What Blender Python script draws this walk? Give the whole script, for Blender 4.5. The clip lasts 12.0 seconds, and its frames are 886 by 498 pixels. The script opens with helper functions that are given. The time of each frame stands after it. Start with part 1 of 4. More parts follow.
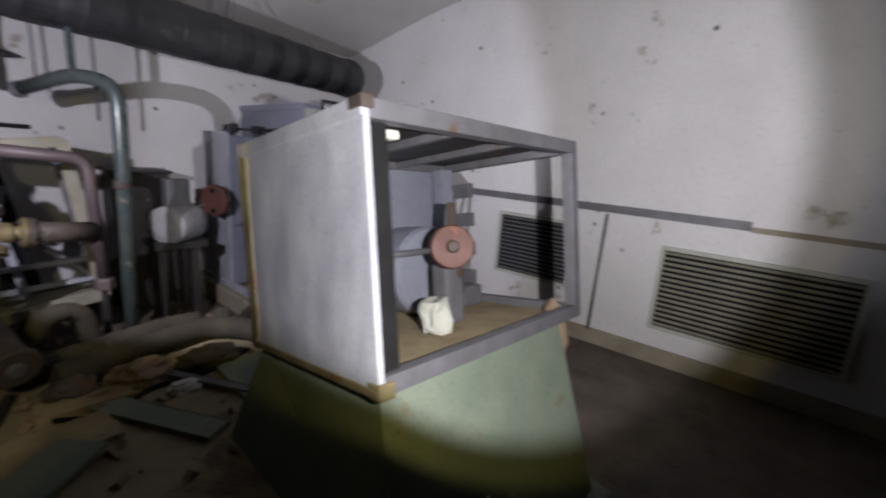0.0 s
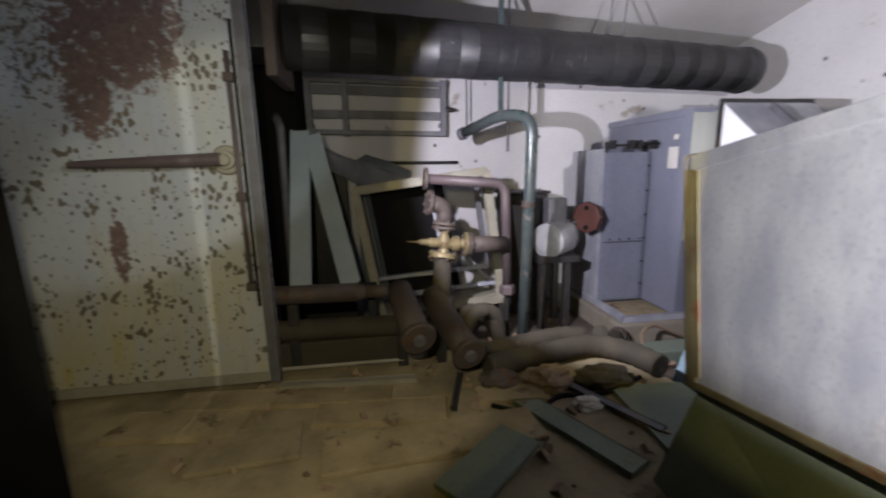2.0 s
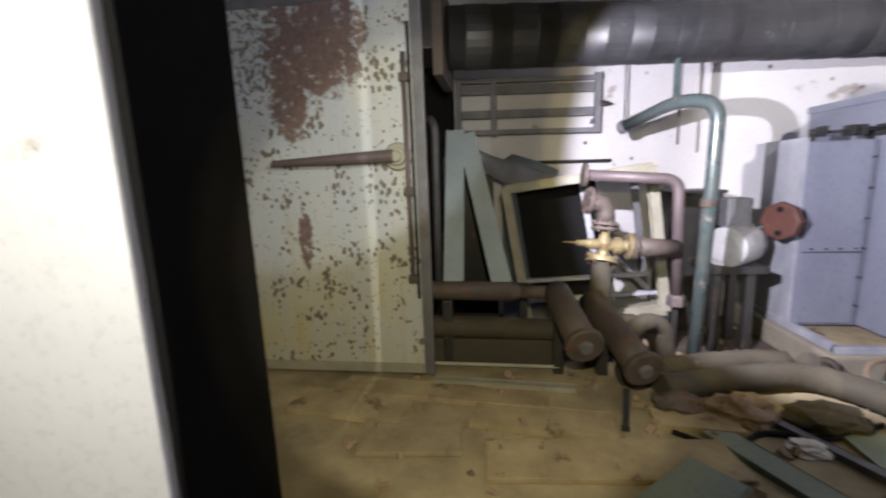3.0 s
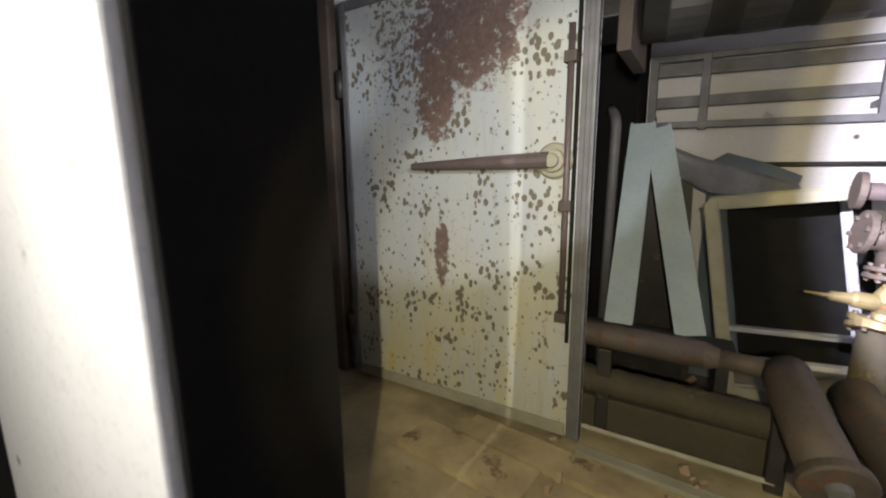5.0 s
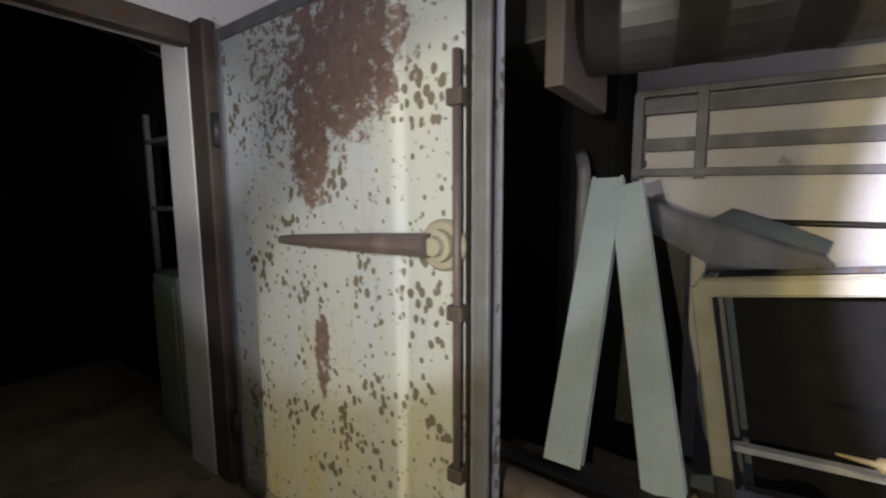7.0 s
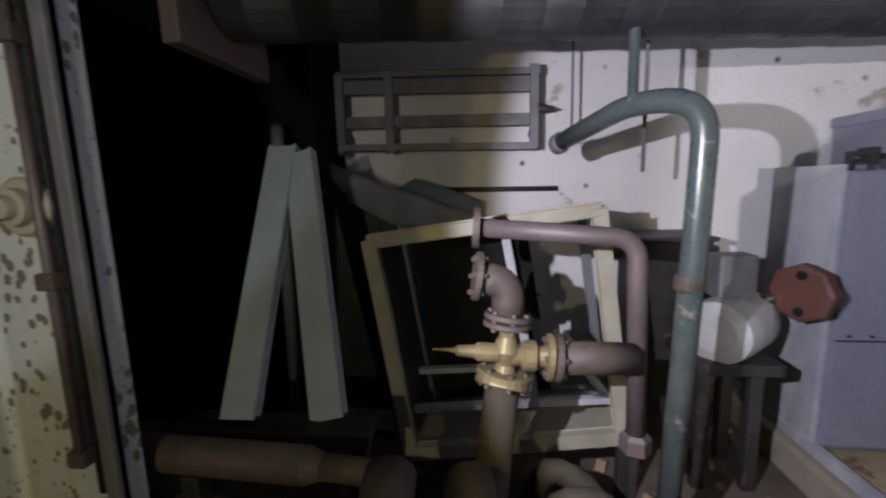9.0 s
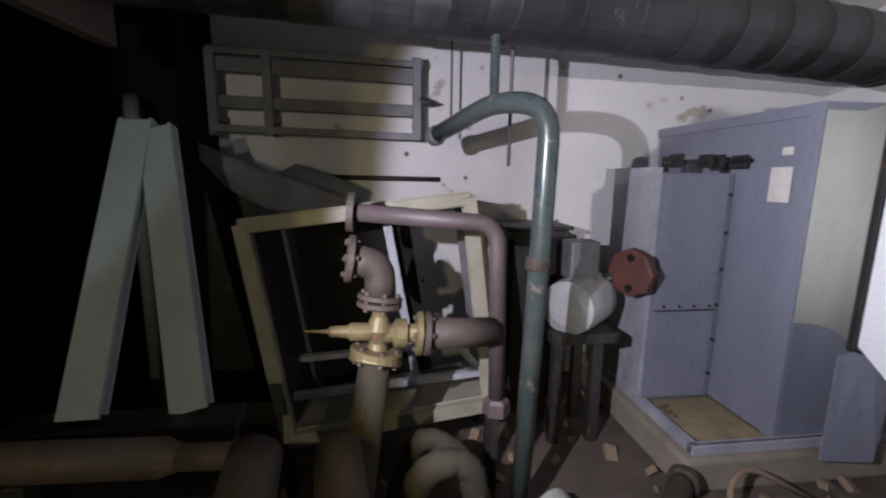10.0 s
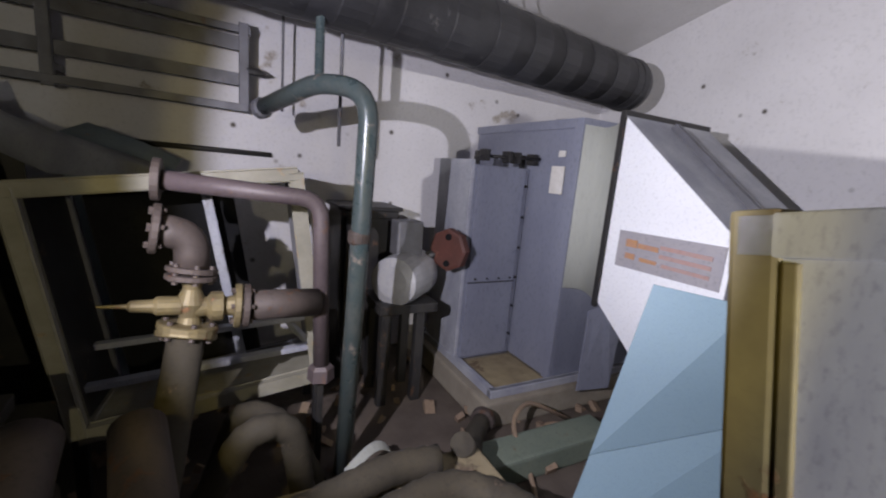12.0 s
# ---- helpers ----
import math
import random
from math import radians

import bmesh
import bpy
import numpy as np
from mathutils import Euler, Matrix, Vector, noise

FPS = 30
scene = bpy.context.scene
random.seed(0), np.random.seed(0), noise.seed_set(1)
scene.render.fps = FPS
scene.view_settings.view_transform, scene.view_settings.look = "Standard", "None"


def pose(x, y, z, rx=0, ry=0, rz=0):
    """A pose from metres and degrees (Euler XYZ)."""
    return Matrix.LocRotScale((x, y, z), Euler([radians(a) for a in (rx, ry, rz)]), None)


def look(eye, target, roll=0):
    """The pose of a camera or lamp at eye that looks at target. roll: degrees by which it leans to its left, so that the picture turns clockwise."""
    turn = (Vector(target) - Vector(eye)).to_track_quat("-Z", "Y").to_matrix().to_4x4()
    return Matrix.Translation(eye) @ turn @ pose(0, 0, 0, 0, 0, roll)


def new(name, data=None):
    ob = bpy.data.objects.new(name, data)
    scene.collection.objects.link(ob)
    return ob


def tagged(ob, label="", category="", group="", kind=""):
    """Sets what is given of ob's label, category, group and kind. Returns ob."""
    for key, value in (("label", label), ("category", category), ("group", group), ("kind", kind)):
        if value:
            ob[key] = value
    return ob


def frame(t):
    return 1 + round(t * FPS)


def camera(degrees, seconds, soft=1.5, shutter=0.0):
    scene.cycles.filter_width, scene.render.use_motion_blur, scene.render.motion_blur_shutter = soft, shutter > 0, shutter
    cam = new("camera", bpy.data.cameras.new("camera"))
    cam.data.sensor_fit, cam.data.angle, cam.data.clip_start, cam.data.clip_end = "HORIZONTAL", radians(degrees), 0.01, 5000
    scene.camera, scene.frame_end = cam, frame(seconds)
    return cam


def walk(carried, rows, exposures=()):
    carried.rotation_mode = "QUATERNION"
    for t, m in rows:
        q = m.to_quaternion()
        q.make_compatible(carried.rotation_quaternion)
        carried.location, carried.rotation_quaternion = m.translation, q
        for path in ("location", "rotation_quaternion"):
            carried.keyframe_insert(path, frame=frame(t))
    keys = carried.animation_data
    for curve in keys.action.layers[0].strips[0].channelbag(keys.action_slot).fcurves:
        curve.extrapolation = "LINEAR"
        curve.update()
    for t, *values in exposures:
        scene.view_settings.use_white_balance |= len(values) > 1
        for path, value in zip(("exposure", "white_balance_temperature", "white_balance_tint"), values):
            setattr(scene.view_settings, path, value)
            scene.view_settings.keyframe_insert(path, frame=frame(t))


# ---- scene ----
cam = camera(93.7, 12.0, soft=2.0, shutter=0.5)
PATH = [
    (0, (0.048, 0.065, 1.258), (1.57, 1.292, 0.835), 4.2),
    (0.5, (-0.018, 0.197, 1.23), (1.222, 1.713, 0.83), 3.1),
    (1, (-0.092, 0.305, 1.233), (0.828, 2.034, 0.828), 1.7),
    (1.5, (-0.174, 0.385, 1.232), (0.434, 2.248, 0.834), -0.0),
    (2, (-0.27, 0.449, 1.232), (0.029, 2.387, 0.843), -1.1),
    (2.5, (-0.377, 0.513, 1.202), (-0.342, 2.479, 0.834), -1.5),
    (3, (-0.478, 0.541, 1.167), (-0.755, 2.492, 0.828), -2.1),
    (3.5, (-0.571, 0.546, 1.148), (-1.161, 2.43, 0.826), -2.6),
    (3.7, (-0.609, 0.574, 1.147), (-1.285, 2.426, 0.814), -2.8),
    (5.3, (-0.469, 1.153, 1.266), (-1.54, 2.808, 0.927), -0.5),
    (5.5, (-0.471, 1.252, 1.288), (-1.545, 2.91, 0.973), -0.6),
    (6, (-0.446, 1.439, 1.382), (-1.507, 3.104, 1.061), -0.4),
    (6.5, (-0.425, 1.62, 1.409), (-1.515, 3.271, 1.112), -0.3),
    (6.7, (-0.41, 1.701, 1.417), (-1.555, 3.323, 1.178), -0.3),
    (8.3, (0.106, 1.895, 1.353), (-0.848, 3.637, 1.12), -3.8),
    (8.5, (0.121, 1.86, 1.354), (-0.557, 3.72, 1.073), -3.1),
    (9, (0.13, 1.845, 1.311), (-0.105, 3.808, 1.008), -1.5),
    (9.5, (0.187, 1.81, 1.302), (0.253, 3.782, 0.973), -0.2),
    (10, (0.229, 1.768, 1.289), (0.474, 3.723, 0.947), 0.7),
    (10.5, (0.265, 1.716, 1.28), (0.675, 3.642, 0.928), 1.9),
    (11, (0.287, 1.666, 1.27), (0.879, 3.542, 0.909), 2.8),
    (11.5, (0.292, 1.625, 1.27), (1.071, 3.43, 0.901), 4.0),
    (12, (0.299, 1.587, 1.272), (1.22, 3.322, 0.899), 5.0),
]
walk(cam, [(t, look(*p)) for t, *p in PATH],
     exposures=[(0, -2.65), (1.0, -2.65), (1.5, -2.4), (2.0, -1.8), (2.5, -1.25), (3.0, -0.85), (3.7, -0.6), (5.3, -0.5), (6.7, -0.5), (8.3, -1.65), (9.2, -2.05), (12.0, -2.15)])

# ---------- light: fixed spots standing in for the walker's one moving torch ----------------
world = bpy.data.worlds.new("world")
scene.world = world
world.use_nodes = True
world.node_tree.nodes["Background"].inputs[0].default_value = (0.5, 0.55, 0.6, 1)
world.node_tree.nodes["Background"].inputs[1].default_value = 0.0004


def torch(name, eye, target, watts, degrees, blend, colour):
    data = bpy.data.lights.new(name, "SPOT")
    data.energy, data.spot_size, data.spot_blend, data.color = watts, radians(degrees), blend, colour
    data.shadow_soft_size = 0.012
    ob = new(name, data)
    ob.matrix_world = look(eye, target)
    return ob


WARM = (1.0, 0.80, 0.24)


def beam(name, eye, target, watts, degrees, colour, rim):
    """A white core and, from the same lens, the slightly wider yellow rim that the torch throws."""
    torch(name, eye, target, watts, degrees, 0.22, colour)
    torch(name + "_rim", eye, target, watts * rim, degrees + 8, 0.12, WARM)


beam("torch_beam_ahead", (-0.42, 0.60, 1.36), (-0.60, 2.45, 0.78), 165, 66, (1.0, 0.91, 0.68), 0.28)
# Added flood beside the path; lights only the pier's white face.
torch("added_pier_flood", (-1.235, 0.35, 1.40), (-2.235, 0.47, 1.40), 150, 170, 0.0, (1.0, 0.97, 0.86))
beam("torch_beam_door", (-0.55, 1.50, 1.56), (-1.33, 2.70, 1.68), 72, 72, (0.95, 0.97, 1.06), 0.16)
beam("torch_beam_aside", (-0.40, 1.90, 1.45), (1.85, 3.72, 1.22), 1000, 84, (0.91, 0.89, 1.10), 0.10)
beam("torch_beam_start", (0.28, -0.10, 1.30), (1.82, 1.18, 1.26), 1300, 81, (0.97, 0.95, 1.02), 0.12)
# Extra off-axis spots that brighten the jamb, duct sheet and far wall.
torch("added_jamb_spot", (-0.55, 1.50, 1.56), (-2.47, 2.70, 1.70), 130, 26, 1.0, (1.0, 0.99, 0.94))
torch("added_hotspot_aside", (-0.40, 1.90, 1.45), (2.4, 2.95, 1.45), 620, 50, 1.0, (0.95, 0.94, 1.04))
torch("added_hotspot_start", (0.28, -0.10, 1.30), (3.7, 0.75, 1.75), 900, 62, 1.0, (0.97, 0.95, 1.02))

# ---------- materials ----------


def material(name, base, alt, rough=0.6, metal=0.0, scale=6.0, bump=0.15, rust=0.0, rust_scale=5.0,
             rust_colour=(0.16, 0.06, 0.03), streak=1.0, contrast=0.2, fine=60.0, spots=0.0):
    m = bpy.data.materials.new(name)
    m.use_nodes = True
    nt = m.node_tree
    n, l = nt.nodes, nt.links
    bsdf = n["Principled BSDF"]
    co = n.new("ShaderNodeTexCoord")
    mp = n.new("ShaderNodeMapping")
    mp.inputs["Scale"].default_value = (1, 1, streak)
    l.new(co.outputs["Object"], mp.inputs[0])

    def noise_tex(s, detail=6.0, roughness=0.6):
        t = n.new("ShaderNodeTexNoise")
        t.inputs["Scale"].default_value, t.inputs["Detail"].default_value, t.inputs["Roughness"].default_value = s, detail, roughness
        l.new(mp.outputs[0], t.inputs["Vector"])
        return t.outputs["Fac"]

    def ramp(fac, a, b):
        r = n.new("ShaderNodeMapRange")
        r.inputs["From Min"].default_value, r.inputs["From Max"].default_value = a, b
        l.new(fac, r.inputs["Value"])
        return r.outputs[0]

    def mix(fac, a, b):
        x = n.new("ShaderNodeMix")
        x.data_type = "RGBA"
        l.new(fac, x.inputs["Factor"])
        for sock, v in ((x.inputs["A"], a), (x.inputs["B"], b)):
            if isinstance(v, tuple):
                sock.default_value = (*v, 1)
            else:
                l.new(v, sock)
        return x.outputs["Result"]

    big, small = noise_tex(scale), noise_tex(fine, 4.0)
    colour = mix(ramp(big, 0.5 - contrast, 0.5 + contrast), base, alt)
    dark = tuple(c * 0.72 for c in base)
    colour = mix(ramp(small, 0.52, 0.85), colour, dark)
    rough_out = ramp(small, 0.0, 1.0)
    rr = n.new("ShaderNodeMapRange")
    rr.inputs["To Min"].default_value, rr.inputs["To Max"].default_value = max(rough - 0.15, 0.05), min(rough + 0.2, 1)
    l.new(big, rr.inputs["Value"])
    l.new(rr.outputs[0], bsdf.inputs["Roughness"])
    bsdf.inputs["Metallic"].default_value = metal
    height = small
    if rust > 0:
        cut = 0.68 - 0.32 * rust
        mask = ramp(noise_tex(rust_scale, 9.0, 0.68), cut, cut + 0.05)
        colour = mix(mask, colour, mix(ramp(small, 0.3, 0.75), rust_colour, tuple(c * 2.1 for c in rust_colour)))
        height = mask
    if spots > 0:
        v = n.new("ShaderNodeTexVoronoi")
        v.inputs["Scale"].default_value = spots
        l.new(co.outputs["Object"], v.inputs["Vector"])
        s = ramp(v.outputs["Distance"], 0.11, 0.04)
        sm = n.new("ShaderNodeMath")
        sm.operation = "MULTIPLY"
        l.new(s, sm.inputs[0])
        l.new(ramp(noise_tex(1.7, 2.0), 0.46, 0.54), sm.inputs[1])
        colour = mix(sm.outputs[0], colour, (0.07, 0.06, 0.05))
    l.new(colour, bsdf.inputs["Base Color"])
    b = n.new("ShaderNodeBump")
    b.inputs["Strength"].default_value, b.inputs["Distance"].default_value = bump, 0.004
    l.new(height, b.inputs["Height"])
    l.new(b.outputs[0], bsdf.inputs["Normal"])
    return m


M_WALL = material("whitewash", (0.64, 0.63, 0.645), (0.53, 0.52, 0.53), 0.9, 0, 1.6, 0.5, 0.14, 3.2, (0.24, 0.22, 0.20), 1, 0.3, 45, 4.5)
M_CEIL = material("ceiling_lime", (0.58, 0.57, 0.57), (0.46, 0.45, 0.44), 0.9, 0, 1.2, 0.5, 0.05, 2.5, (0.3, 0.28, 0.24))
M_FLOOR = material("dirty_screed", (0.36, 0.30, 0.18), (0.15, 0.12, 0.075), 0.8, 0, 3.0, 0.9, 0.35, 2.2, (0.10, 0.075, 0.05), 1, 0.2, 35)
# Darker brown than the raised slab.
M_PIT = material("dark_brown_floor", (0.125, 0.10, 0.08), (0.07, 0.055, 0.045), 0.7, 0, 3.5, 0.9, 0.3, 2.6, (0.05, 0.04, 0.03), 1, 0.2, 40)
# Black puts darkness into unlit and unseen surfaces; also the pier's lining.
M_SHADE_AND_LINING = material("shade_and_lining_black", (0.006, 0.006, 0.006), (0.010, 0.009, 0.009), 0.9, 0, 4.0, 0.4)
M_CONC = material("old_concrete", (0.30, 0.27, 0.21), (0.20, 0.17, 0.13), 0.9, 0, 4.0, 0.8, 0.2, 4, (0.13, 0.10, 0.07))
M_GALV = material("galvanised_sheet", (0.27, 0.28, 0.33), (0.43, 0.44, 0.47), 0.55, 0.0, 4.5, 0.15, 0.22, 3.0, (0.20, 0.20, 0.215), 0.45, 0.14, 120)
M_GREY = material("blue_grey_paint", (0.19, 0.20, 0.255), (0.25, 0.265, 0.32), 0.45, 0.0, 3.0, 0.1, 0.06, 9, (0.22, 0.2, 0.2), 0.4)
M_STEEL = material("grey_angle_steel", (0.15, 0.15, 0.17), (0.10, 0.10, 0.105), 0.55, 0.2, 9.0, 0.3, 0.18, 6, (0.075, 0.055, 0.042))
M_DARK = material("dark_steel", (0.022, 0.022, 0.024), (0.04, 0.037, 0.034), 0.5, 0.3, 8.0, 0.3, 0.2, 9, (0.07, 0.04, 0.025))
M_BLACK = material("black_bitumen_wrap", (0.018, 0.018, 0.02), (0.035, 0.035, 0.037), 0.45, 0.0, 5.0, 0.7, 0.12, 7, (0.06, 0.06, 0.06))
M_RUST = material("rusty_pipe", (0.055, 0.043, 0.038), (0.09, 0.07, 0.06), 0.65, 0.2, 7.0, 0.5, 0.3, 9, (0.07, 0.035, 0.02))
M_PURPLE = material("primer_brown_pipe", (0.08, 0.06, 0.064), (0.11, 0.087, 0.088), 0.5, 0.1, 7.0, 0.3, 0.25, 9, (0.09, 0.05, 0.035))
M_LAG = material("dusty_pipe_lagging", (0.034, 0.029, 0.020), (0.060, 0.050, 0.033), 0.85, 0, 8.0, 0.8, 0.2, 10, (0.08, 0.06, 0.04))
M_BRASS = material("yellowed_valve_metal", (0.23, 0.185, 0.09), (0.13, 0.105, 0.06), 0.5, 0.35, 14.0, 0.4, 0.25, 14, (0.15, 0.08, 0.04))
M_TEAL = material("teal_pipe_paint", (0.045, 0.070, 0.074), (0.085, 0.095, 0.09), 0.28, 0.1, 7.0, 0.2, 0.25, 11, (0.13, 0.115, 0.10))
M_PALE = material("pale_blue_paint", (0.29, 0.345, 0.385), (0.23, 0.28, 0.31), 0.6, 0, 4.0, 0.15, 0.15, 6, (0.20, 0.14, 0.09))
M_SKY = material("light_blue_panel", (0.22, 0.33, 0.40), (0.25, 0.36, 0.42), 0.5, 0, 1.5, 0.04, 0.0, 9, (0.25, 0.3, 0.32), 1, 0.3, 220)
M_GREEN = material("grey_green_sheet", (0.13, 0.165, 0.13), (0.18, 0.21, 0.16), 0.6, 0, 4.0, 0.3, 0.2, 4, (0.10, 0.085, 0.05))
M_CANVAS = material("dusty_canvas", (0.44, 0.45, 0.40), (0.36, 0.37, 0.33), 0.9, 0, 5.0, 0.5, 0.05, 5, (0.25, 0.22, 0.18), 0.3)
M_WHITE = material("white_sheet_metal", (0.85, 0.86, 0.88), (0.78, 0.79, 0.82), 0.5, 0, 2.5, 0.2, 0.08, 3, (0.5, 0.5, 0.52))
M_RED = material("red_lead_paint", (0.12, 0.042, 0.03), (0.085, 0.034, 0.024), 0.6, 0, 9.0, 0.4, 0.2, 11, (0.12, 0.05, 0.03))
M_CREAM = material("cream_frame_paint", (0.30, 0.285, 0.23), (0.20, 0.19, 0.145), 0.6, 0, 6.0, 0.3, 0.25, 7, (0.20, 0.15, 0.09))
M_WOOD = material("dirty_planks", (0.38, 0.31, 0.18), (0.17, 0.13, 0.075), 0.8, 0, 5.0, 0.6, 0.25, 6, (0.09, 0.06, 0.035), 1, 0.25, 70)
M_MOTOR = material("light_grey_motor", (0.33, 0.33, 0.345), (0.24, 0.24, 0.25), 0.55, 0, 8.0, 0.3, 0.15, 8, (0.2, 0.17, 0.14))
# Rubber black that also colours in shaded hollows and gaps.
M_RUBBER_SHADE = material("rubber_and_shade_black", (0.010, 0.010, 0.011), (0.016, 0.016, 0.016), 0.8, 0, 9, 0.3)
M_PAPER = material("old_paper", (0.72, 0.70, 0.66), (0.6, 0.57, 0.5), 0.9, 0, 12, 0.2)
M_PLATE = material("grey_sign_plate", (0.30, 0.29, 0.31), (0.36, 0.34, 0.35), 0.6, 0, 8, 0.1)
M_ORANGE = material("faded_orange_print", (0.45, 0.24, 0.10), (0.38, 0.22, 0.17), 0.7, 0, 20, 0.1)
M_STRIPE = material("faded_red_print", (0.42, 0.25, 0.22), (0.36, 0.27, 0.25), 0.7, 0, 20, 0.1)
M_BAG = material("brown_sacking", (0.20, 0.14, 0.10), (0.27, 0.20, 0.13), 0.9, 0, 9, 0.8, 0.2, 8, (0.09, 0.06, 0.04))

# Low specular keeps these blacks dark under the fixed lamps.
for m_ in (M_SHADE_AND_LINING, M_RUBBER_SHADE):
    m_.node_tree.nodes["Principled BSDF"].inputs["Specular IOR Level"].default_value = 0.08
# Ochre paint that includes the yellow of the torch rim.
M_OCHRE = material("ochre_and_rim_yellow", (0.17, 0.145, 0.07), (0.10, 0.08, 0.042), 0.6, 0, 7.0, 0.4, 0.3, 8, (0.09, 0.045, 0.02))


def door_paint():
    """Blue-grey paint flaked to rust: one wide bare patch high up, speckles below; the foot is tinted with the torch's
    yellow edge.
    """
    m = bpy.data.materials.new("flaked_door_paint")
    m.use_nodes = True
    n, l = m.node_tree.nodes, m.node_tree.links
    bsdf = n["Principled BSDF"]
    co = n.new("ShaderNodeTexCoord")
    sep = n.new("ShaderNodeSeparateXYZ")
    l.new(co.outputs["Object"], sep.inputs[0])

    def math_node(op, a, b):
        x = n.new("ShaderNodeMath")
        x.operation = op
        for sock, v in ((x.inputs[0], a), (x.inputs[1], b)):
            if isinstance(v, (int, float)):
                sock.default_value = v
            else:
                l.new(v, sock)
        return x.outputs[0]

    def tex(s, d, r, stretch=1.0):
        mp = n.new("ShaderNodeMapping")
        mp.inputs["Scale"].default_value = (1, 1, stretch)
        l.new(co.outputs["Object"], mp.inputs[0])
        t = n.new("ShaderNodeTexNoise")
        t.inputs["Scale"].default_value, t.inputs["Detail"].default_value, t.inputs["Roughness"].default_value = s, d, r
        l.new(mp.outputs[0], t.inputs["Vector"])
        return t.outputs["Fac"]

    def rng(v, a, b):
        r = n.new("ShaderNodeMapRange")
        r.inputs["From Min"].default_value, r.inputs["From Max"].default_value = a, b
        l.new(v, r.inputs["Value"])
        return r.outputs[0]

    def mix(f, a, b):
        x = n.new("ShaderNodeMix")
        x.data_type = "RGBA"
        l.new(f, x.inputs["Factor"])
        for sock, v in ((x.inputs["A"], a), (x.inputs["B"], b)):
            if isinstance(v, tuple):
                sock.default_value = (*v, 1)
            else:
                l.new(v, sock)
        return x.outputs["Result"]

    def blob(cx, cz, rx, rz):
        a = math_node("DIVIDE", math_node("SUBTRACT", sep.outputs[0], cx), rx)
        b = math_node("DIVIDE", math_node("SUBTRACT", sep.outputs[2], cz), rz)
        d = math_node("ADD", math_node("MULTIPLY", a, a), math_node("MULTIPLY", b, b))
        return rng(d, 1.6, 0.3)

    patch = math_node("MAXIMUM", blob(0.76, 1.86, 0.34, 0.34), blob(0.60, 1.58, 0.14, 0.28))
    patch = math_node("MAXIMUM", patch, blob(0.62, 0.82, 0.05, 0.20))
    wide = tex(15, 9, 0.74)
    patch_mask = rng(math_node("ADD", math_node("MULTIPLY", patch, 0.33), wide), 0.71, 0.77)
    v = n.new("ShaderNodeTexVoronoi")
    v.inputs["Scale"].default_value = 34
    mp = n.new("ShaderNodeMapping")
    mp.inputs["Scale"].default_value = (1, 1, 0.75)
    l.new(co.outputs["Object"], mp.inputs[0])
    l.new(mp.outputs[0], v.inputs["Vector"])
    grow = math_node("MULTIPLY", rng(tex(5, 4, 0.6), 0.42, 0.62), 0.46)
    speck = rng(math_node("SUBTRACT", math_node("ADD", v.outputs["Distance"], math_node("MULTIPLY", tex(26, 5, 0.65), 0.55)), grow), 0.33, 0.27)
    upper = blob(0.45, 1.85, 0.25, 0.35)
    flake = rng(math_node("ADD", tex(30, 7, 0.68), math_node("MULTIPLY", upper, 0.10)), 0.60, 0.64)
    rust_mask = math_node("MAXIMUM", math_node("MAXIMUM", patch_mask, speck), flake)
    paint = mix(rng(tex(3.0, 6, 0.6, 0.35), 0.35, 0.7), (0.35, 0.385, 0.44), (0.42, 0.43, 0.40))
    paint = mix(rng(tex(16, 5, 0.7, 0.12), 0.54, 0.85), paint, (0.30, 0.27, 0.16))
    # Lower part tinted yellow, imitating the yellow edge of the beam.
    foot = math_node("MULTIPLY", rng(sep.outputs[2], 0.95, 0.2), rng(tex(6, 6, 0.7, 0.3), 0.35, 0.75))
    paint = mix(foot, paint, (0.40, 0.34, 0.13))
    rust = mix(rng(tex(35, 6, 0.7), 0.35, 0.7), (0.10, 0.068, 0.062), (0.18, 0.125, 0.115))
    rust = mix(patch_mask, (0.125, 0.11, 0.085), rust)
    l.new(mix(rust_mask, paint, rust), bsdf.inputs["Base Color"])
    bsdf.inputs["Roughness"].default_value = 0.6
    b = n.new("ShaderNodeBump")
    b.inputs["Strength"].default_value, b.inputs["Distance"].default_value = 0.5, -0.003
    l.new(rust_mask, b.inputs["Height"])
    l.new(b.outputs[0], bsdf.inputs["Normal"])
    return m


M_DOOR = door_paint()

# ---------- building helpers ----------


def cuboid(bm, x0, x1, y0, y1, z0, z1, m=None, bevel=0.0):
    made = bmesh.ops.create_cube(bm, size=1)["verts"]
    for v in made:
        v.co = Vector(((x0 + x1) / 2 + v.co.x * (x1 - x0), (y0 + y1) / 2 + v.co.y * (y1 - y0), (z0 + z1) / 2 + v.co.z * (z1 - z0)))
        if m is not None:
            v.co = m @ v.co
    if bevel:
        edges = list({e for v in made for e in v.link_edges})
        bmesh.ops.bevel(bm, geom=edges, offset=bevel, segments=2, affect="EDGES", profile=0.6)
    return bm


def block(x0, x1, y0, y1, z0, z1, bevel=0.0, m=None):
    return cuboid(bmesh.new(), x0, x1, y0, y1, z0, z1, m, bevel)


